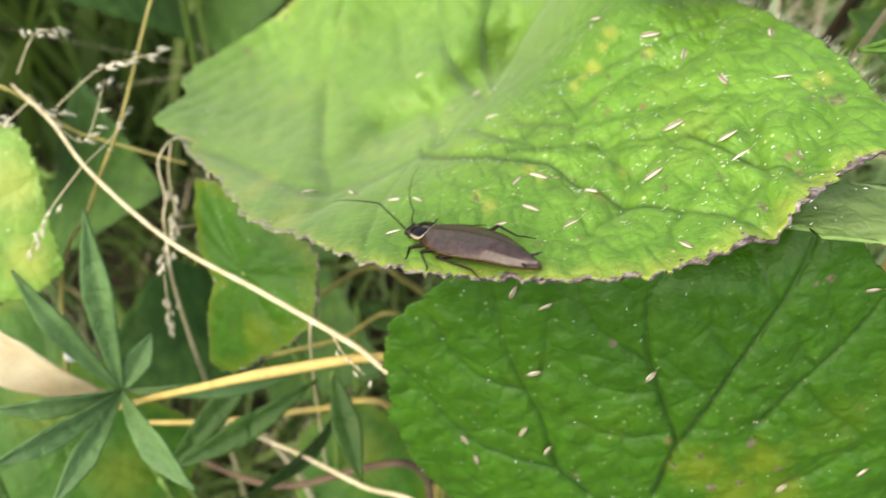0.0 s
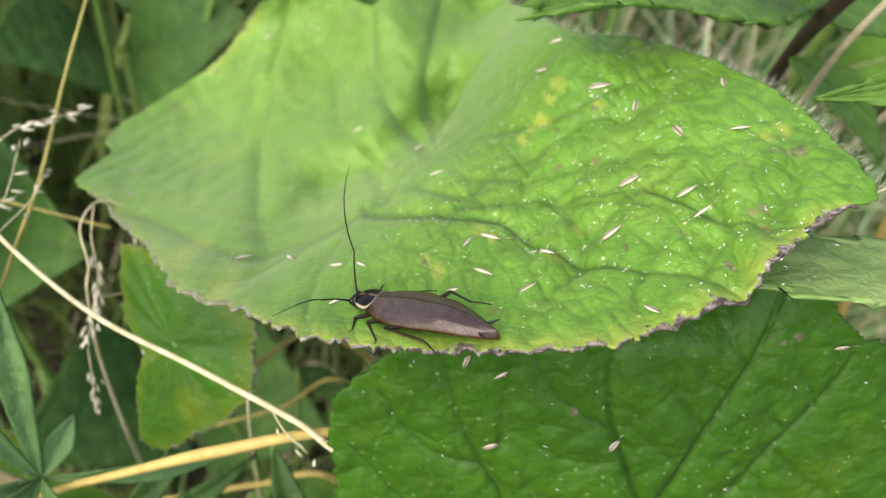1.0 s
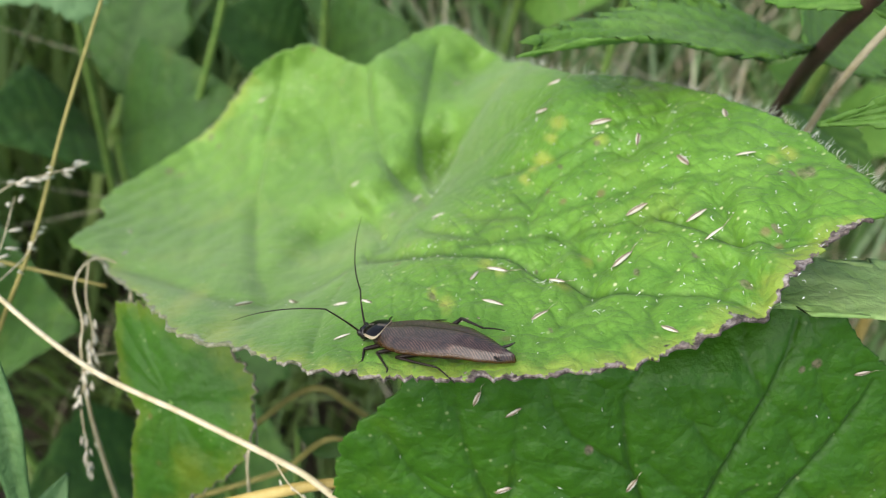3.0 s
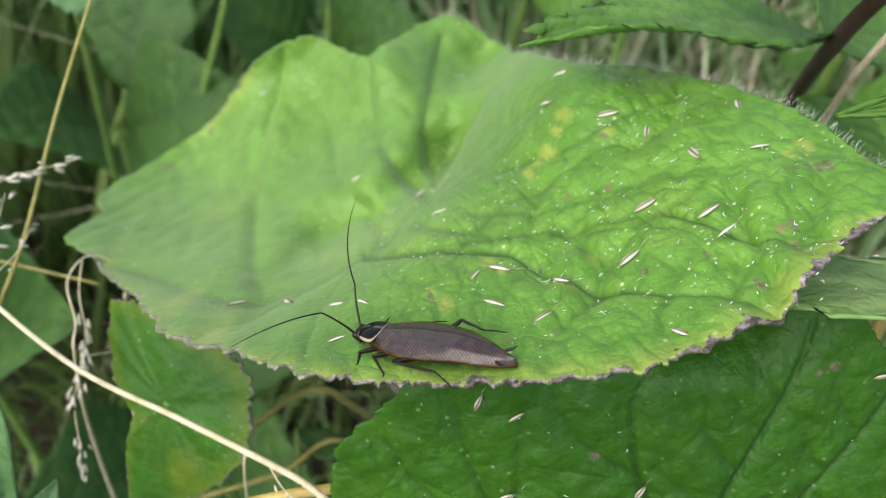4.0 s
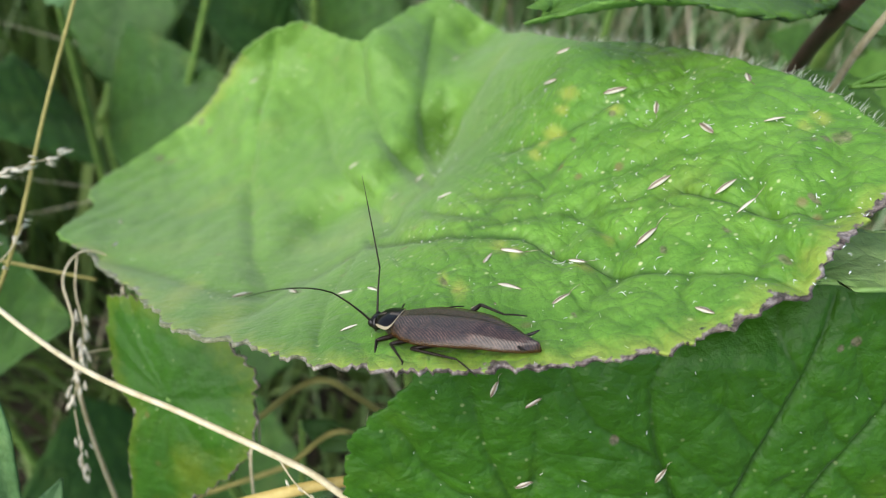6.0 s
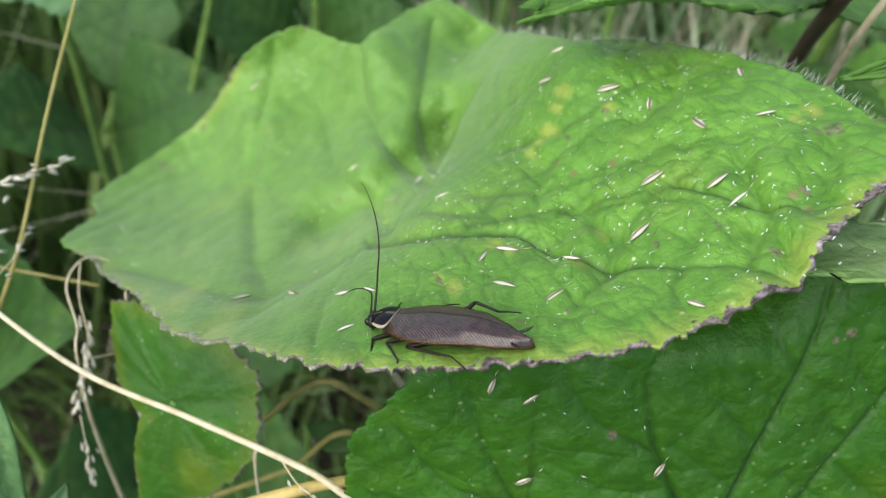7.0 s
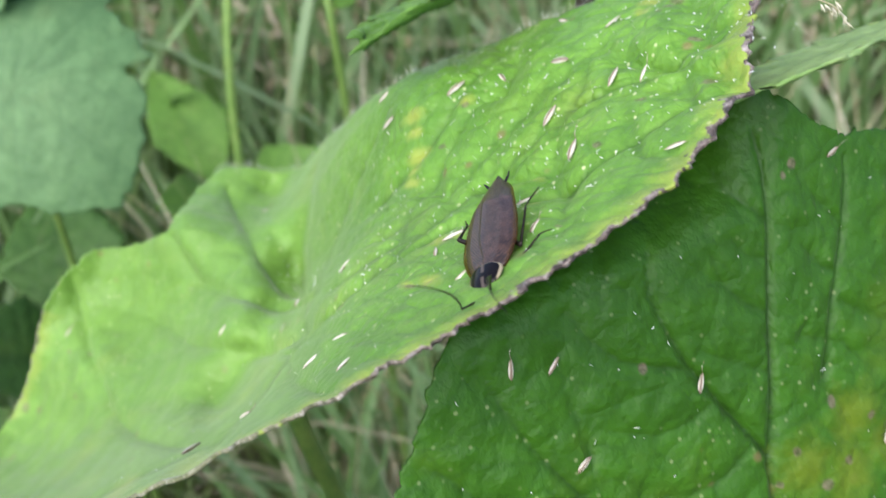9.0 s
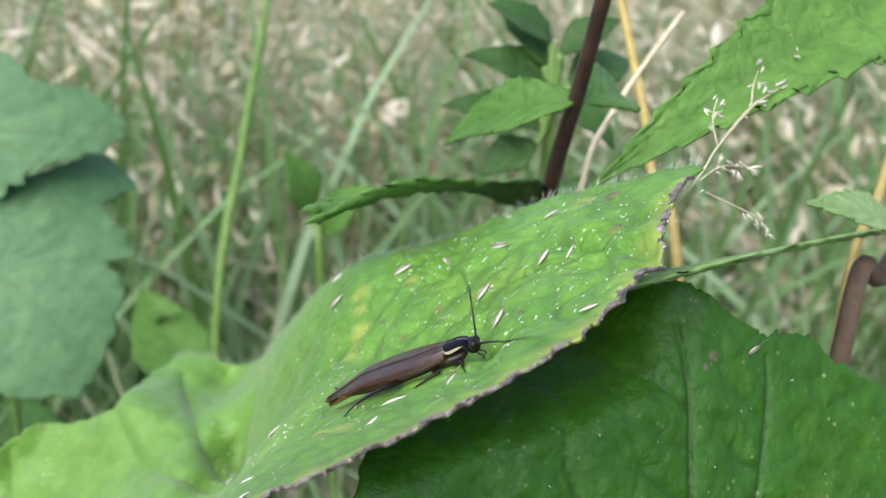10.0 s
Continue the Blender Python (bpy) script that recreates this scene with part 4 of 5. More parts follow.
branch(panicle, [(-19.3, 60.9, 255.3), (-17.2, 59.8, 254.4), (-16.2, 58.5, 252.4)], 7, 0.9, 0.1)
branch(panicle, [(-23.6, 55, 253.9), (-23.2, 52.6, 251.3), (-22.8, 50.2, 250)], 8, 0.6, 0.08)
branch(panicle, [(-19.8, 68.3, 259.5), (-19.4, 66.4, 258.5), (-19.3, 65, 257.6)], 3, 0.9, 0.08)

panicle_2 = thing("grass_panicle", (70, 62, 150), "pale dry grass panicle beside the nettle", "grass")
stalk_part(panicle_2, [(46, 95, -18), (44, 84, 180), (39, 58, 282), (36.5, 42.4, 299.2), (42.3, 44.5, 302), (47.9, 46.4, 304.2), (53.8, 47.5, 305.5), (58.4, 48.5, 306.9)], [0.5, 0.35, 0.14, 0.1, 0.09, 0.08, 0.07, 0.05], STRAW, n=60, sides=6)
branch(panicle_2, [(38.4, 42.4, 300.4), (41, 42.8, 301), (43.8, 42.6, 300.6)], 8, 0.65, 0.08)
branch(panicle_2, [(42.3, 44.5, 302), (42, 45, 304), (43, 45.6, 305.5)], 6, 0.5, 0.08)
branch(panicle_2, [(43.5, 44.9, 302.5), (49, 46.6, 304.5), (56, 48, 306.1)], 11, 0.6, 0.06)
branch(panicle_2, [(47.9, 46.4, 304.2), (48.6, 47, 305.8), (48.8, 46.8, 307)], 3, 0.5, 0.08)
branch(panicle_2, [(53.8, 47.5, 305.5), (55, 48.5, 307), (55.6, 49, 308)], 3, 0.6, 0.08)
branch(panicle_2, [(38.4, 41.8, 299.6), (43.3, 41.5, 297.2), (44.6, 40.9, 296)], 6, 0.5, 0.08)

for points, radii, mat, label in (
    ([(-60, 40, -18), (-46, 46, 170), (-36.4, 53.1, 246.4), (-32.6, 62.5, 256.7), (-28.4, 68, 265.6), (-25.2, 78.6, 274.3), (-20, 95, 286)], [0.45, 0.4, 0.27, 0.25, 0.23, 0.2, 0.17], STRAW_DULL, "yellowed bent grass stem by a leaf"),
    ([(-70, 90, -18), (-58, 76, 190), (-45.7, 71.3, 262.2), (-33.7, 69.3, 260.6), (-22.2, 67.6, 258.4)], [0.5, 0.4, 0.25, 0.22, 0.2], STRAW_DULL, "thin brown grass stem"),
    ([(30, 60, -18), (22, 52, 180), (8, 39.5, 262), (2.1, 38.7, 268.8), (-8.5, 37.8, 266.6), (-16, 38.2, 261.5), (-23.5, 38.5, 256.3), (-34, 38.6, 248)], [0.6, 0.6, 0.5, 0.45, 0.6, 0.42, 0.4, 0.3], STRAW_GOLD, "golden dry grass stem with a joint"),
    ([(20, 70, -18), (14, 58, 180), (3.1, 46, 239.2), (-6.2, 46.9, 235.4), (-17.8, 46.3, 232), (-30, 48, 226)], [0.6, 0.5, 0.4, 0.4, 0.4, 0.3], STRAW_GOLD, "yellow dry grass stem lying in the weeds"),
    # the next two stems wear the dull straw as shade put into their colour
    ([(25, 75, -18), (16, 68, 190), (3, 59.8, 248.3), (-8.4, 59.6, 240.4), (-20, 60, 232)], [0.6, 0.5, 0.4, 0.35, 0.3], STRAW_DULL, "yellow dry grass stem lying in the weeds"),
    ([(26, 72, -18), (18, 64, 190), (4.7, 55.9, 243.9), (-3.8, 55.6, 238.1), (-14, 56, 231)], [0.6, 0.5, 0.35, 0.35, 0.3], STRAW_DULL, "yellow dry grass stem lying in the weeds"),
    ([(16, 40, -18), (16, 33, 180), (8, 29.5, 247.5), (0, 34.5, 243.5), (-8.3, 39.8, 239.2), (-17.4, 44.9, 234.6)], [0.4, 0.35, 0.3, 0.3, 0.27, 0.22], STRAW, "pale dry grass stem"),
    ([(15, 50, -18), (12, 46, 160), (7.7, 43.9, 222.6), (-10.9, 42.1, 219), (-23.7, 45.6, 219.8)], [0.7, 0.6, 0.55, 0.5, 0.4], TWIG, "brown dead stem low in the weeds"),
    ([(-2, 46, -18), (-4, 45, 160), (-12, 44.4, 230.5), (-21.3, 43, 229.2)], [0.6, 0.5, 0.45, 0.4], STRAW, "grey dry stem low in the weeds"),
    ([(-2, 60, -18), (-5, 50, 180), (-6.4, 47.1, 251.6), (-5.7, 50.9, 253.5), (-6.2, 54.3, 256.5), (-7.5, 56.9, 260.6)], [0.3, 0.25, 0.15, 0.12, 0.1, 0.08], STRAW, "hair-thin dry grass stem"),
    ([(70, 110, -18), (60, 90, 180), (52, 74, 270), (49.6, 68.5, 292.2), (55.8, 70.8, 299.5), (65.5, 71.5, 308.9)], [0.6, 0.5, 0.4, 0.38, 0.36, 0.3], STRAW, "pale grey grass stem by the nettle"),
    ([(62, 40, -18), (63, 52, 200), (64.5, 68, 279), (65.8, 74.8, 290), (66.1, 77.1, 296.8), (65.9, 82.5, 310.7), (66, 90, 330)], [0.8, 0.75, 0.65, 0.6, 0.6, 0.55, 0.5], STRAW_GOLD, "golden dry grass stem by the nettle"),
    ([(48, 38, -18), (52, 40, 200), (57.5, 41.6, 282.2), (64.3, 42.9, 288), (78, 45, 299)], [1.0, 1.0, 0.9, 0.85, 0.7], TWIG, "dark dead stem beside the nettle"),
    ([(58, 42, -18), (60, 44, 200), (63.5, 46.2, 279.5), (71.9, 49.4, 293.4), (86, 55, 315)], [0.7, 0.6, 0.5, 0.5, 0.4], STRAW_GOLD, "golden dry grass stem by the nettle"),
    ([(60, 270, -18), (75.6, 280.7, 178.4), (97.3, 298.2, 247.7), (111.8, 300.3, 300.5), (125, 305, 360)], [1.7, 1.5, 1.4, 1.2, 0.9], STEM_GREEN, "thick green grass stem in the meadow"),
):
    grass = thing("grass", points[0], label, "grass")
    stalk_part(grass, points, radii, mat, sides=7, n=44)


# ---- cleavers with its whorl of narrow leaves ----
cleavers = thing("cleavers", (-28, 46, -14), "cleavers sprig with a whorl of narrow green leaves", "cleavers")
hub = (-24.7, 39.0, 258.0)
stalk_part(cleavers, [(-28, 46, -18), (-28, 44, 180), (-26, 40, 240), hub], [0.7, 0.6, 0.5, 0.45], STEM_GREEN)
for tip, width, droop in (((-26.2, 48.6, 276.4), 2.5, 0.05), ((-32.6, 44.1, 272.5), 2.2, 0.05), ((-21.6, 43.3, 262.5), 2.2, 0.08), ((-35.2, 34.5, 263), 2.0, 0.1), ((-34.3, 28.8, 262.9), 2.2, 0.1),
                          ((-29.1, 26.8, 258.1), 2.2, 0.1), ((-15.7, 28.3, 259.6), 2.6, 0.08), ((-8, 42.6, 255), 1.8, 0.08)):
    leaf_part(cleavers, hub, tip, (0.1, -0.75, 0.65), width * 1.15, LEAF_NARROW, teeth=0, fold=0.45, arch=droop, widest=0.6, n=26, cross=4)
for at in ((-27.8, 40.4, 261.7), (-29, 40.6, 262.3)):
    o = np.asarray(cleavers.location) / MM
    v, f = ellipsoid(np.asarray(at) - o, (0.95, 0.8, 0.8) if at[0] > -28.5 else (0.8, 0.7, 0.6), 8, 10)
    part("bud" if at[0] > -28.5 else "flower", v, f, STEM_GREEN if at[0] > -28.5 else FLECK, cleavers, label="round green bud" if at[0] > -28.5 else "tiny white flower")
stalk_part(cleavers, [hub, (-26, 39.6, 260), (-27.8, 40.4, 261.5)], [0.2, 0.18, 0.15], STEM_GREEN, "flower_stalk")
withered = tagged(new("withered_leaf"), "pale withered leaf curled beside the cleavers", "leaf")
withered.location = np.array((-27.7, 39.5, 257.9)) * MM
leaf_part(withered, (-26.5, 39.3, 256.6), (-38.5, 41.8, 270.5), (-0.3, -0.7, 0.6), 7.0, PAPER, "blade", teeth=0, fold=0.5, arch=0.08, widest=0.6, n=26, cross=6)

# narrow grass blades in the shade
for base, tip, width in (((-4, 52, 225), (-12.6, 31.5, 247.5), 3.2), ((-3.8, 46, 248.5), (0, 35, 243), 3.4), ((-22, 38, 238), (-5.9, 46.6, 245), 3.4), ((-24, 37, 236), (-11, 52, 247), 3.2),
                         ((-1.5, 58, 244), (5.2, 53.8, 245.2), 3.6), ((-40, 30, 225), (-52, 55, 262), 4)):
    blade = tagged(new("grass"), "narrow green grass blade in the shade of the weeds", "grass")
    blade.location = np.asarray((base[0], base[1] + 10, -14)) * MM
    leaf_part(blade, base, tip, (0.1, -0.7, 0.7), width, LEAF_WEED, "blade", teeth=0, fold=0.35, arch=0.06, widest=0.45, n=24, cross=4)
    stalk_part(blade, [(base[0], base[1] + 10, -18), (base[0], base[1] + 6, base[2] * 0.6), base], [0.5, 0.45, 0.4], STEM_GREEN, "stalk")
# ---- the meadow behind ----
def blades(count, spread, height, width, lean, mat, name, label):
    """Many curved blades in one mesh. spread(): a root (x, y); height, width: ranges in mm."""
    segs = 5
    verts, faces = [], []
    for _ in range(count):
        x, y = spread()
        h, w = rng.uniform(*height), rng.uniform(*width)
        a = rng.uniform(0, 2 * math.pi)
        d = np.array([math.cos(a), math.sin(a), 0])
        far = rng.uniform(*lean) * h
        b = rng.uniform(0, 2 * math.pi)
        side = np.array([math.cos(b), math.sin(b), 0.0]) * w / 2
        k = len(verts)
        for i in range(segs + 1):
            s = i / segs
            p = np.array([x, y, -20]) + d * far * s**1.8 + np.array([0, 0, 1]) * (h * s - 0.25 * far * s**3)
            taper = (1 - s**2.2) * 0.95 + 0.05
            verts += [p - side * taper, p + side * taper]
        faces += [(k + 2 * i, k + 2 * i + 1, k + 2 * i + 3, k + 2 * i + 2) for i in range(segs)]
    return tagged(part(name, verts, faces, mat), label, "grass", kind="stuff")


def wedge(near, far, left, right, power=1.0):
    """Roots in a fan ahead: distance near..far from the carrying leaf, bearing left..right in degrees from +y."""
    def one():
        r = near + (far - near) * rng.random() ** power
        a = radians(rng.uniform(left, right))
        return 5 + r * math.sin(a), 40 + r * math.cos(a)
    return one


blades(7000, wedge(470, 2000, -14, 75, 1.25), (120, 360), (1.2, 4.0), (0.3, 1.1), GRASS_DRY, "dry_grass", "dry beige meadow grass, thick and tangled")
blades(7000, wedge(330, 1900, -18, 80, 1.3), (120, 370), (2.5, 8), (0.1, 0.65), GRASS_GREEN, "green_grass", "green meadow grass blades among dry stems")
# coloured as if shaded by the plants around
blades(1500, wedge(230, 900, -60, -12), (80, 250), (3, 8), (0.1, 0.5), GRASS_SHADED, "green_grass", "grass behind the weeds, its green darkened for shade")
blades(900, wedge(150, 330, 12, 75), (90, 230), (2.0, 5), (0.1, 0.6), GRASS_GREEN, "green_grass", "short green grass in the gap behind the leaves")
blades(700, wedge(150, 330, 15, 75), (80, 260), (0.8, 2.2), (0.1, 0.8), GRASS_DRY, "dry_grass", "thin dry grass in the gap behind the leaves")
# the low grass too has its shade in the colour
blades(1700, wedge(60, 330, -100, 20), (30, 110), (1.2, 4), (0.2, 0.9), GRASS_SHADED, "green_grass", "low undergrowth on the soil with shade in its green")
blades(350, wedge(60, 330, -100, 40), (20, 80), (0.8, 2.0), (0.3, 1.2), GRASS_DRY, "dry_grass", "dead straw litter on the soil")

blades(3500, wedge(350, 2600, 80, 342), (60, 220), (2.5, 7), (0.1, 0.7), GRASS_GREEN, "green_grass", "green meadow grass all round the weeds")
blades(1500, wedge(350, 2600, 80, 342), (60, 220), (1.2, 4), (0.2, 1.0), GRASS_DRY, "dry_grass", "dry beige grass all round the weeds")


def seed_heads(count, spread, name, label):
    """Loose dry panicles in the meadow: short curved wisps with small husks, joined."""
    verts, faces = [], []
    for _ in range(count):
        x, y = spread()
        z = rng.uniform(110, 330)
        d = unit(rng.normal(0, 1, 3) * (1, 1, 0.5) + (0, 0, 0.6))
        for _ in range(7):
            p = np.array([x, y, z]) + d * rng.uniform(0, 45) + rng.normal(0, 5, 3)
            e = unit(d + rng.normal(0, 0.7, 3))
            w = unit(np.cross(e, rng.normal(0, 1, 3)))
            k, n = rng.uniform(3, 9), len(verts)
            verts += [p, p + e * k + w * k * 0.25, p + e * 2 * k, p + e * k - w * k * 0.25]
            faces.append((n, n + 1, n + 2, n + 3))
        n = len(verts)
        a, b = np.array([x, y, z]), np.array([x, y, z]) + d * 50
        w = unit(np.cross(d, (0.3, 0.8, 0.2))) * 0.6
        verts += [a - w, a + w, b + w, b - w]
        faces.append((n, n + 1, n + 2, n + 3))
    return tagged(part(name, verts, faces, GRASS_DRY), label, "grass", kind="stuff")


seed_heads(4200, wedge(380, 1500, 0, 70, 1.1), "seed_heads", "loose beige seed heads of the dry meadow grass")


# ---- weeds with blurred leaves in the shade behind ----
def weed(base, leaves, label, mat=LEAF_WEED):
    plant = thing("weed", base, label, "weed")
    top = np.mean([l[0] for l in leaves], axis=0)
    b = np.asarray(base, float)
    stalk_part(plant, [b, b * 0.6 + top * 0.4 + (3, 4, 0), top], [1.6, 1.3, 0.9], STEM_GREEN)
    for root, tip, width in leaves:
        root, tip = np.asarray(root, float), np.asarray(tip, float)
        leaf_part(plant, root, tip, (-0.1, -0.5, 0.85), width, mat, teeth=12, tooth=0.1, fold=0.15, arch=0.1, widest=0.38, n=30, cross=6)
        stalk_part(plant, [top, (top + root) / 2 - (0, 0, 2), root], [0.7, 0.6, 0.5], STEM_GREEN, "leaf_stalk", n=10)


WEEDS = (
    ((-60, 215, -14), (((-52, 205, 150), (-18, 190, 180), 46), ((-58, 205, 150), (-78, 175, 178), 40), ((-52, 212, 160), (-40, 250, 190), 36))),
    ((10, 260, -14), (((5, 250, 140), (30, 232, 172), 44), ((2, 250, 140), (-30, 238, 168), 42), ((8, 255, 150), (16, 300, 175), 40))),
    ((-80, 140, -14), (((-72, 128, 170), (-40, 104, 200), 42), ((-78, 130, 175), (-60, 108, 236), 30), ((-82, 135, 160), (-120, 120, 190), 40))),
    ((-30, 130, -14), (((-26, 120, 120), (4, 96, 140), 40), ((-32, 122, 120), (-62, 88, 145), 42), ((-28, 130, 125), (-10, 165, 145), 40))),
    ((-95, 75, -14), (((-88, 70, 150), (-60, 62, 190), 34), ((-90, 72, 140), (-70, 36, 165), 40))),
    ((-30, 70, -14), (((-30, 62, 120), (-14, 34, 150), 30), ((-34, 62, 120), (-62, 40, 150), 34))),
    ((70, 290, -14), (((66, 282, 150), (40, 262, 175), 30), ((74, 282, 150), (104, 262, 170), 32), ((70, 290, 160), (66, 330, 190), 30))),
    ((-120, 250, -14), (((-112, 240, 170), (-84, 222, 200), 44), ((-118, 240, 180), (-140, 215, 205), 40))),
    ((150, 210, -14), (((142, 200, 170), (116, 186, 200), 26), ((150, 200, 165), (172, 178, 190), 26))),
    ((76, 190, -14), (((72, 188, 255), (66.5, 189, 270), 12), ((74, 186, 250), (82, 178, 262), 12))),
)
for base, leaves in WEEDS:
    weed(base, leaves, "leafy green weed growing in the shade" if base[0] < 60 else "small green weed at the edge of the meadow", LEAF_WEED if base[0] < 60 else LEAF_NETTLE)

weed((104, 156, -14), (((65, 95, 292), (53.5, 102, 295), 8), ((66, 95, 298), (58.5, 104, 301), 8), ((66, 96, 300), (67, 109, 308), 7), ((67, 92, 298), (79, 94, 300), 8), ((66, 93, 302), (74, 91, 306), 6),
                      ((64, 95, 290), (57, 97.5, 286), 7), ((66, 92, 296), (68, 84, 291), 6), ((67, 96, 303), (60, 101, 308), 7)), "leafy dark green weed close behind the nettle")


# ---- the insect ----
def tegmen_material(name, rim, clear_from, tone, line):
    """A fore wing: lilac-brown and glossy, with fine slanting veins and a clear amber margin."""
    m = Nodes(name)
    sep = m.add("ShaderNodeSeparateXYZ")
    m.link(m.where, sep.inputs[0])
    across = m.math("ABSOLUTE", sep.outputs[1])
    phase = m.math("ADD", m.math("MULTIPLY", sep.outputs[0], 22000.0), m.math("MULTIPLY", across, 34000.0))
    phase = m.math("ADD", phase, m.math("ADD", m.math("MULTIPLY", m.noise(260, 4), 30.0), m.math("MULTIPLY", m.noise(2600, 2), 6.0)))
    ribs = m.math("MULTIPLY_ADD", m.math("SINE", phase), 0.5, 0.5)
    base = m.mix(m.ramp(m.noise(1300, 6, 0.8), (0.38, 0.0), (0.64, 1.0)), *tone)
    base = m.mix(m.math("MULTIPLY", m.ramp(m.math("MULTIPLY", ribs, m.math("MULTIPLY_ADD", m.noise(1100, 4, 0.7), 2.6, -0.45)), (0.3, 0.0), (0.65, 1.0)), 0.88), base, line)
    base = m.mix(m.math("MULTIPLY", m.ramp(m.noise(3200, 2, 0.5), (0.62, 0.0), (0.7, 1.0)), 0.6), base, (0.02, 0.01, 0.008))
    outer = m.ramp(m.math("ADD", m.attr("margin"), m.math("MULTIPLY_ADD", m.noise(700, 3), 0.1, -0.05)), (clear_from, 0.0), (clear_from + 0.16, 1.0))
    base = m.mix(outer, base, rim)
    m.color(base).set(Roughness=0.3, Coat_Weight=0.25, Coat_Roughness=0.2)
    m.bsdf.inputs["Specular IOR Level"].default_value = 0.6
    m.bump((ribs, 0.3), (m.noise(4000, 3), 0.4), distance=0.00005)
    m.translucent(0.2, (1, 0.7, 0.3))
    clear = m.add("ShaderNodeBsdfTransparent")
    clear.inputs["Color"].default_value = (0.8, 0.62, 0.34, 1)
    thin = m.add("ShaderNodeMixShader")
    m.link(m.math("MULTIPLY", outer, 0.72), thin.inputs[0])
    m.link(m.out.inputs["Surface"].links[0].from_socket, thin.inputs[1])
    m.link(clear.outputs[0], thin.inputs[2])
    m.link(thin.outputs[0], m.out.inputs["Surface"])
    return m.mat


def roach_materials():
    sh = Nodes("shield_chitin")
    pale = sh.ramp(sh.attr("margin"), (0.93, 0.0), (0.97, 1.0))
    # the paler middle streak is a highlight put into the colour; the edges are cream
    sh.color(sh.mix(pale, sh.mix(sh.ramp(sh.attr("glint_stripe"), (0.3, 0.0), (0.8, 1.0)), (0.007, 0.005, 0.005), (0.09, 0.07, 0.06)), (0.36, 0.3, 0.2))).set(Roughness=0.16, IOR=1.35, Specular_IOR_Level=0.45)
    sh.bump((sh.noise(3000, 3), 0.12), distance=0.00005)
    sh.translucent(0.25, (1, 0.9, 0.6))
    black = plain_material("dark_chitin", (0.006, 0.005, 0.005), (0.014, 0.01, 0.009), 2500, 0.2, 0.15, 0.0, 0.25)
    belly = plain_material("brown_chitin", (0.012, 0.008, 0.006), (0.035, 0.02, 0.012), 2500, 0.35, 0.15, 0.1, 0.5)
    leg = plain_material("leg_chitin", (0.007, 0.005, 0.004), (0.02, 0.012, 0.009), 3000, 0.35, 0.2, 0.0, 0.2)
    return sh.mat, black, belly, leg


SHIELD, BLACK, BELLY, LEG = roach_materials()
TEGMEN = {1: tegmen_material("left_tegmen", (0.09, 0.045, 0.015), 0.84, ((0.03, 0.014, 0.008), (0.13, 0.07, 0.05)), (0.008, 0.004, 0.003)),
          -1: tegmen_material("right_tegmen", (0.075, 0.036, 0.013), 0.72, ((0.034, 0.015, 0.008), (0.12, 0.062, 0.038)), (0.009, 0.004, 0.002))}
roach = thing("cockroach", (7.4, 37.5, 291.4), "small brown winged cockroach with a dark cream-edged shield", "cockroach")


def wing_half(x):
    """Half width of the folded wings at x."""
    return np.interp(x, (-5.85, -5.6, -5.0, -3.8, -2.0, 0.0, 1.6, 2.8, 3.5, 3.75), (0.04, 0.24, 0.64, 1.18, 1.66, 1.94, 1.95, 1.62, 1.25, 1.1))


def wing(side, lift):
    """One folded fore wing, from its inner edge past the middle line to the outer margin."""
    v, f, margin = [], [], []
    nx, ny = 48, 16
    for i in range(nx + 1):
        x = 3.75 - 9.6 * i / nx
        w = float(wing_half(x))
        inner = -min(0.4, w * 0.4) * min(1, max(0, (3.2 - x) / 2.0))
        for k in range(ny + 1):
            y = inner + (w - inner) * k / ny
            q = abs(y) / w
            top = 0.74 - 0.008 * (x - 1) ** 2 - max(0, -x - 2.2) * 0.2
            z = top - 0.42 * q**2.2 - 0.16 * q**6 + lift * (1 - k / ny) + 0.05 * math.exp(-((q - 0.55) / 0.08) ** 2)
            v.append((x, side * y, z))
            margin.append(q * (1 if y > 0 else 0.5))
    row = ny + 1
    for i in range(nx):
        for k in range(ny):
            a = i * row + k
            f.append((a, a + 1, a + row + 1, a + row) if side < 0 else (a, a + row, a + row + 1, a + 1))
    ob = part("wing", v, f, TEGMEN[side], roach, label="brown veined fore wing with an amber margin")
    set_values(ob, margin=margin)
    thicken(ob, 0.05)


wing(1, 0.07)
wing(-1, 0.0)
v, f = ellipsoid((-0.7, 0, -0.22), (4.2, 1.35, 0.5), 16, 20)
part("abdomen", v, f, BELLY, roach, label="dark brown abdomen")
v, f = ellipsoid((3.5, 0, -0.2), (1.4, 0.9, 0.55), 12, 16)
part("thorax", v, f, BELLY, roach)
# the shield over the thorax: a smooth black plate, its sides and hind edge cream
v, f, shield_r, glint_stripe = [], [], [], []
for i in range(15):
    r = i / 14
    for k in range(40):
        a = 2 * math.pi * k / 40
        c, s = math.cos(a), math.sin(a)
        x = r * math.copysign(abs(c) ** 0.8, c) * 0.86
        y = r * math.copysign(abs(s) ** 0.8, s) * (1.1 - 0.24 * x)
        v.append((4.38 + x, y, 0.79 - 0.32 * abs(y / 1.1) ** 2.3 - 0.22 * max(0, x + 0.1) ** 2 - 0.05 * r**10))
        shield_r.append(r + 0.085 * s * s * s * s - (0.12 * c if c > 0.5 else 0))
        # where the painted highlight runs along the shield
        glint_stripe.append(math.exp(-((y / 0.13) ** 2)) * (0.2 < r))
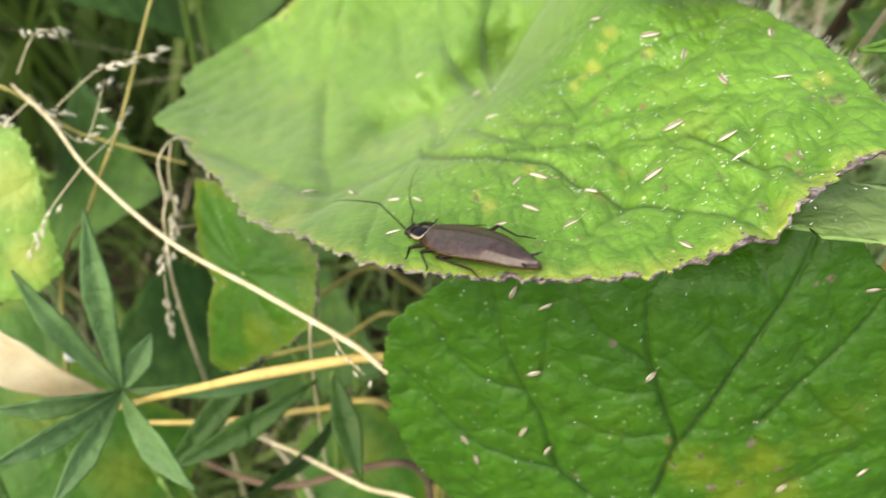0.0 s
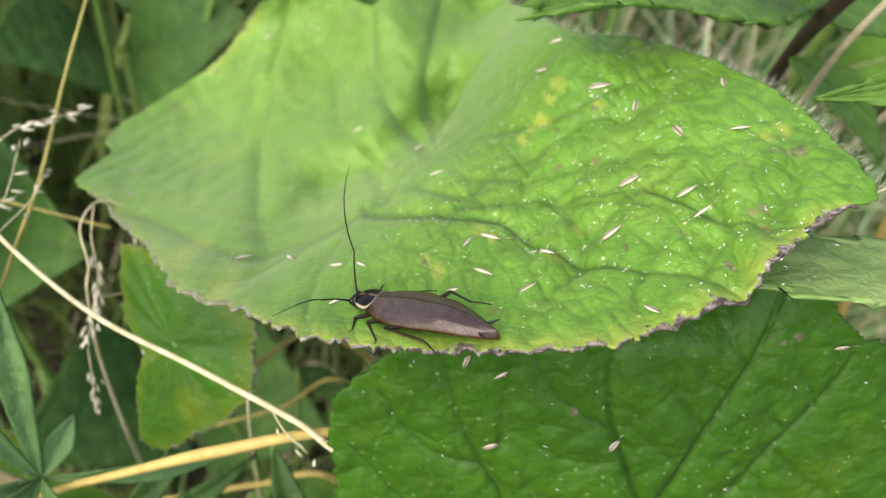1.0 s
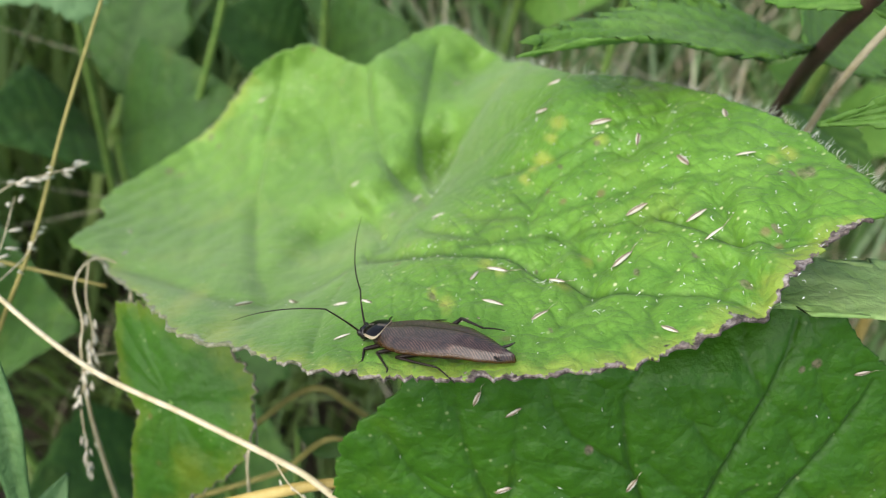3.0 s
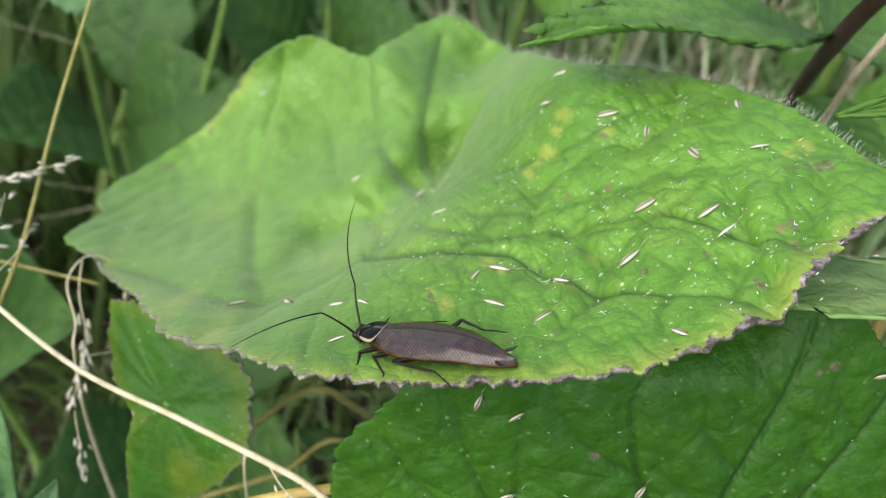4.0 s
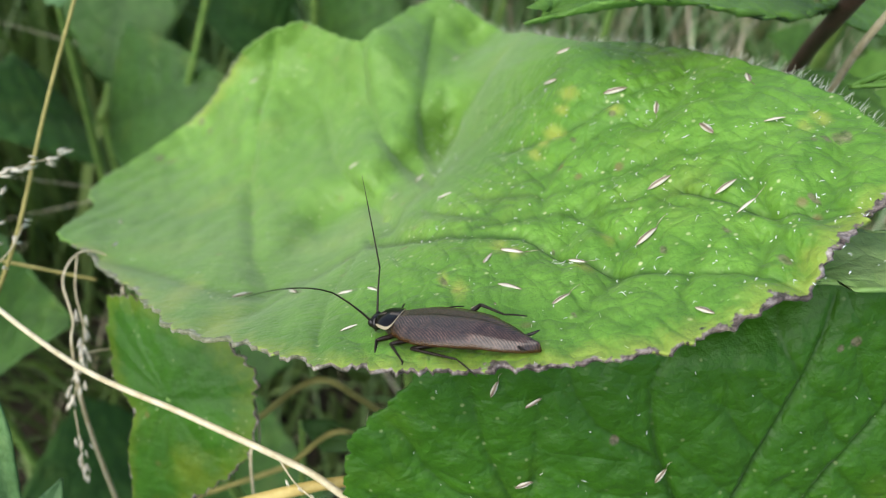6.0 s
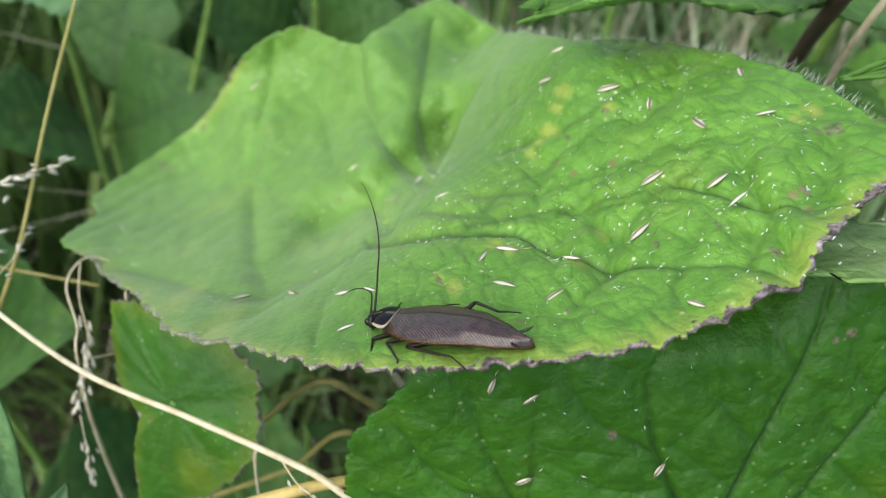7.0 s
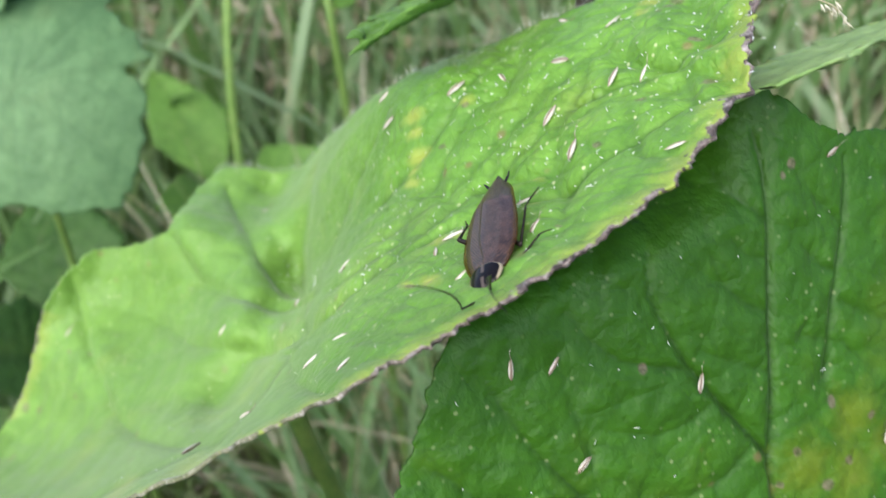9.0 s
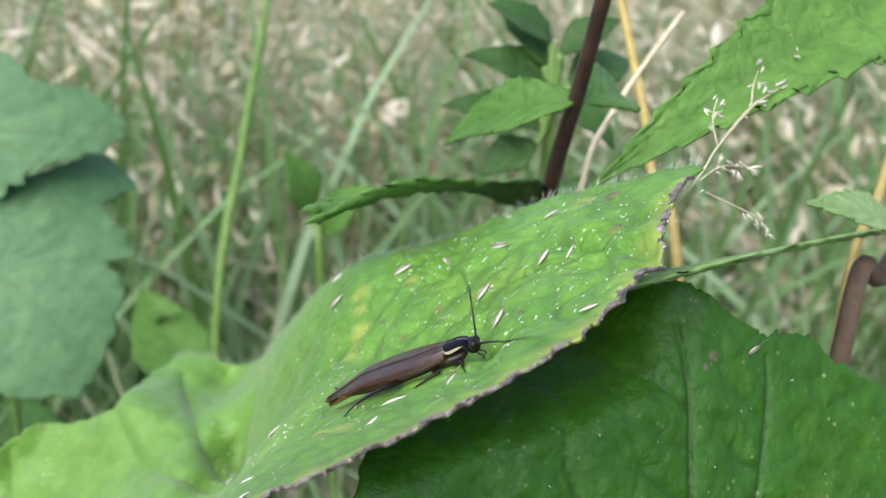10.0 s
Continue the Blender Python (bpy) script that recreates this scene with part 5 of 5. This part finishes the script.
for i in range(14):
    for k in range(40):
        a, b = i * 40 + k, i * 40 + (k + 1) % 40
        f.append((a, a + 40, b + 40, b))
shield = part("shield", v, f, SHIELD, roach, label="glossy black pronotum with cream edges")
set_values(shield, margin=shield_r, glint_stripe=glint_stripe)
thicken(shield, 0.08)
v, f = ellipsoid((5.42, 0, 0.1), (0.48, 0.62, 0.52), 10, 14)
head = part("head", v, f, BLACK, roach)
for s in (1, -1):
    v, f = ellipsoid((5.6, s * 0.45, 0.26), (0.24, 0.2, 0.28), 8, 10)
    part("eye", v, f, BLACK, head)
    v, f = tube([(5.5, s * 0.2, -0.35), (5.72, s * 0.3, -0.55), (5.9, s * 0.32, -0.72), (5.8, s * 0.3, -0.85)], [0.055, 0.055, 0.045, 0.06], 6, 10)
    part("palp", v, f, LEG, head)
    v, f = tube([(-4.6, s * 0.45, -0.3), (-5.1, s * 0.75, -0.28), (-5.5, s * 1.0, -0.15)], [0.09, 0.1, 0.03], 6, 8)
    part("cercus", v, f, BLACK, roach)


def curl(length, first, last, radii, n=24):
    """A thin tapered tube along x that bends down from first to last degrees. Returns verts, faces and its end."""
    line, at = [], np.zeros(3)
    for s in np.linspace(0, 1, n):
        line.append(at.copy())
        a = radians(first + (last - first) * s)
        at = at + np.array((math.cos(a), 0, math.sin(a))) * length / (n - 1)
    v, f = tube(line, np.interp(np.linspace(0, 1, n), np.linspace(0, 1, len(radii)), radii), 6)
    return v, f, line[-1]


def antenna():
    """A long feeler in two pieces, each along its own x."""
    v, f, end = curl(3.2, 0, -14, (0.085, 0.065, 0.055))
    ob = part("antenna", v, f, LEG, roach, label="long thin dark antenna")
    v, f, _ = curl(6.8, -4, -44, (0.055, 0.042, 0.016), 36)
    tip = part("antenna_tip", v, f, LEG, ob)
    tip.location = end * MM
    return ob, tip, end


ANTENNA_LEFT, ANTENNA_RIGHT = antenna(), antenna()


def leg(hip, knee, foot, toe, thick):
    """A leg with its origin at the hip: thigh, thin shin with spines, and foot."""
    h = np.asarray(hip, float)
    k, f_, t = (np.asarray(p, float) - h for p in (knee, foot, toe))
    out = unit(np.cross(k, (0.1, 0.2, 1)))
    pieces = [tube([(0, 0, 0), k * 0.5, k], [thick * 0.8, thick, thick * 0.62], 8, 8),
              tube([k, (k + f_) / 2, f_], [thick * 0.6, thick * 0.46, thick * 0.36], 7, 8),
              tube([f_, (f_ + t) / 2 + (0, 0, 0.05), t], [thick * 0.32, thick * 0.27, thick * 0.2], 6, 6)]
    for s in (0.25, 0.4, 0.55, 0.7, 0.85):
        for d in (1, -1):
            root = k + (f_ - k) * s
            pieces.append(tube([root, root + unit(f_ - k) * 0.2 + out * 0.16 * d], [0.025, 0.008], 4))
    v, f = joined(*pieces)
    ob = part("leg", v, f, LEG, roach, label="dark spiny leg")
    ob.location = h * MM
    return ob, h


LEGS = [
    leg((3.9, 0.6, -0.4), (4.7, 1.5, -0.2), (4.15, 2.6, -0.3), (4.55, 3.3, -0.55), 0.17),
    leg((2.6, 0.8, -0.4), (3.5, 1.7, -0.2), (1.8, 3.1, -0.3), (1.55, 3.8, -0.55), 0.17),
    leg((0.3, 0.7, -0.5), (2.0, 1.75, -0.35), (-1.4, 2.15, -0.4), (-3.1, 3.0, -0.75), 0.18),
    leg((3.7, -0.6, -0.4), (4.8, -1.3, -0.25), (5.0, -2.2, -0.3), (5.4, -3.0, -0.65), 0.18),
    leg((2.5, -0.8, -0.4), (3.2, -1.7, -0.3), (1.9, -2.6, -0.4), (1.1, -3.4, -0.75), 0.18),
    leg((0.5, -0.8, -0.45), (-0.75, -2.6, 0.1), (-2.4, -2.4, -0.35), (-3.6, -3.0, -0.8), 0.2),
]


def gentle(rows, most=70):
    """Adds poses between rows that turn far."""
    out = [rows[0]]
    for (t, a), (u, b) in zip(rows[:-1], rows[1:]):
        qa, qb = a.to_quaternion(), b.to_quaternion()
        n = int(math.degrees(qa.rotation_difference(qb).angle) / most) + 1
        for k in range(1, n + 1):
            s = k / n
            m = qa.slerp(qb, s).to_matrix().to_4x4()
            m.translation = a.translation.lerp(b.translation, s)
            out.append((t + (u - t) * s, m))
    return out


def motions():
    # the insect: seconds, place in millimetres, turn in degrees
    rows = (
        (0.0, 7.06, 36.7, 292.28, 10.9, 28.9, 148.3),
        (3.0, 7.21, 36.97, 292.18, 10.8, 28.1, 149.5),
        (7.0, 7.39, 36.93, 292.24, 9.6, 28.3, 148.2),
        (7.2, 7.38, 36.84, 292.28, 9.5, 29.9, 147.6),
        (7.5, 7.7, 37.02, 292.26, 8.7, 32.3, 145.1),
        (7.7, 8.25, 37.44, 292.17, 8.4, 31.7, 142.4),
        (7.85, 8.84, 37.26, 292.41, 22.4, 21.4, 168.4),
        (8.0, 9.08, 36.75, 292.71, 29.1, -3.9, 201.6),
        (8.2, 9.36, 37.41, 292.46, 29.7, -5.5, 226.1),
        (8.5, 10.14, 37.49, 292.62, 30.0, -3.6, 227.3),
        (8.7, 11.49, 39.75, 291.9, 31.1, 0.4, 229.2),
        (9.0, 12.52, 40.52, 291.84, 32.1, 7.0, 231.4),
        (9.5, 14.4, 44.94, 290.44, 30.8, 3.1, 246.5),
        (9.6, 14.44, 45.14, 290.37, 22.5, -10.0, 269.9),
        (9.7, 14.45, 44.97, 290.45, 12.9, -19.2, 291.1),
        (10.0, 14.13, 44.53, 290.55, 0.6, -24.4, 314.3),
    )
    walk(roach, [(t, pose(x * MM, y * MM, z * MM, rx, ry, rz)) for t, x, y, z, rx, ry, rz in rows])
    # feelers: seconds, turn of the base, turn of the tip on it
    left = ((0, (-29, -63, 23), (-12, 58, 18)), (1, (-3, -43, 84), (-34, -8, 34)), (2.5, (-50, -62, 50), (7, 38, 20)), (3.2, (-40, -60, 54), (10, 36, 14)), (5, (0, -69, 72), (-16, 5, 56)), (5.6, (2, -67, 68), (-15, 6, 54)),
            (7, (48, -8, -65), (0, 28, 6)), (7.5, (11, -34, -18), (1, 26, 12)), (8.2, (60, -45, 23), (17, 18, -9)), (8.5, (-12, -54, 53), (3, 12, -26)), (9.4, (-10, -54, 50), (3, 14, -22)), (10, (51, -69, 57), (12, 55, 7)))
    right = ((0, (-90, 7, -45), (-3, -11, -10)), (1, (-94, -66, -61), (-10, -9, -17)), (2.5, (-118, -22, -50), (-4, -10, -1)), (5, (-52, -61, -64), (6, -9, 11)), (7, (54, -43, -85), (32, -1, -2)),
             (7.5, (-95, -77, -80), (-11, 3, -17)), (8.2, (64, -40, -18), (-13, 1, 30)), (8.5, (-87, -42, 14), (-13, -30, -11)), (9.4, (-80, -36, 8), (-12, -24, -10)), (10, (-52, -8, -30), (-33, -3, 0)))
    for (base, tip, end), root, turns in ((ANTENNA_LEFT, (5.62, 0.28, 0.15), left), (ANTENNA_RIGHT, (5.62, -0.28, 0.2), right)):
        walk(base, gentle([(t, pose(*(c * MM for c in root), *a)) for t, a, _ in turns]))
        walk(tip, gentle([(t, pose(*(c * MM for c in end), *a)) for t, _, a in turns]))
    # legs swing in turn while it walks
    steps = (7.2, 7.35, 7.5, 7.65, 7.8, 7.95, 8.1, 8.25, 8.4)
    later = (9.4, 9.5, 9.6, 9.7, 9.8)
    for n, (ob, h) in enumerate(LEGS):
        place = [v * MM for v in h]
        sign = 1 if n in (0, 2, 4) else -1
        turn = [(0.0, 0.0), (7.1, 0.0)]
        turn += [(t, sign * (14 if k % 2 else -12)) for k, t in enumerate(steps)]
        turn += [(8.55, 0.0), (9.25, 2.0 * sign)]
        turn += [(t, sign * (14 if k % 2 else -12)) for k, t in enumerate(later)]
        turn += [(9.95, 0.0), (10.0, 0.0)]
        walk(ob, [(t, pose(*place, 0, 0, a)) for t, a in turn])


motions()
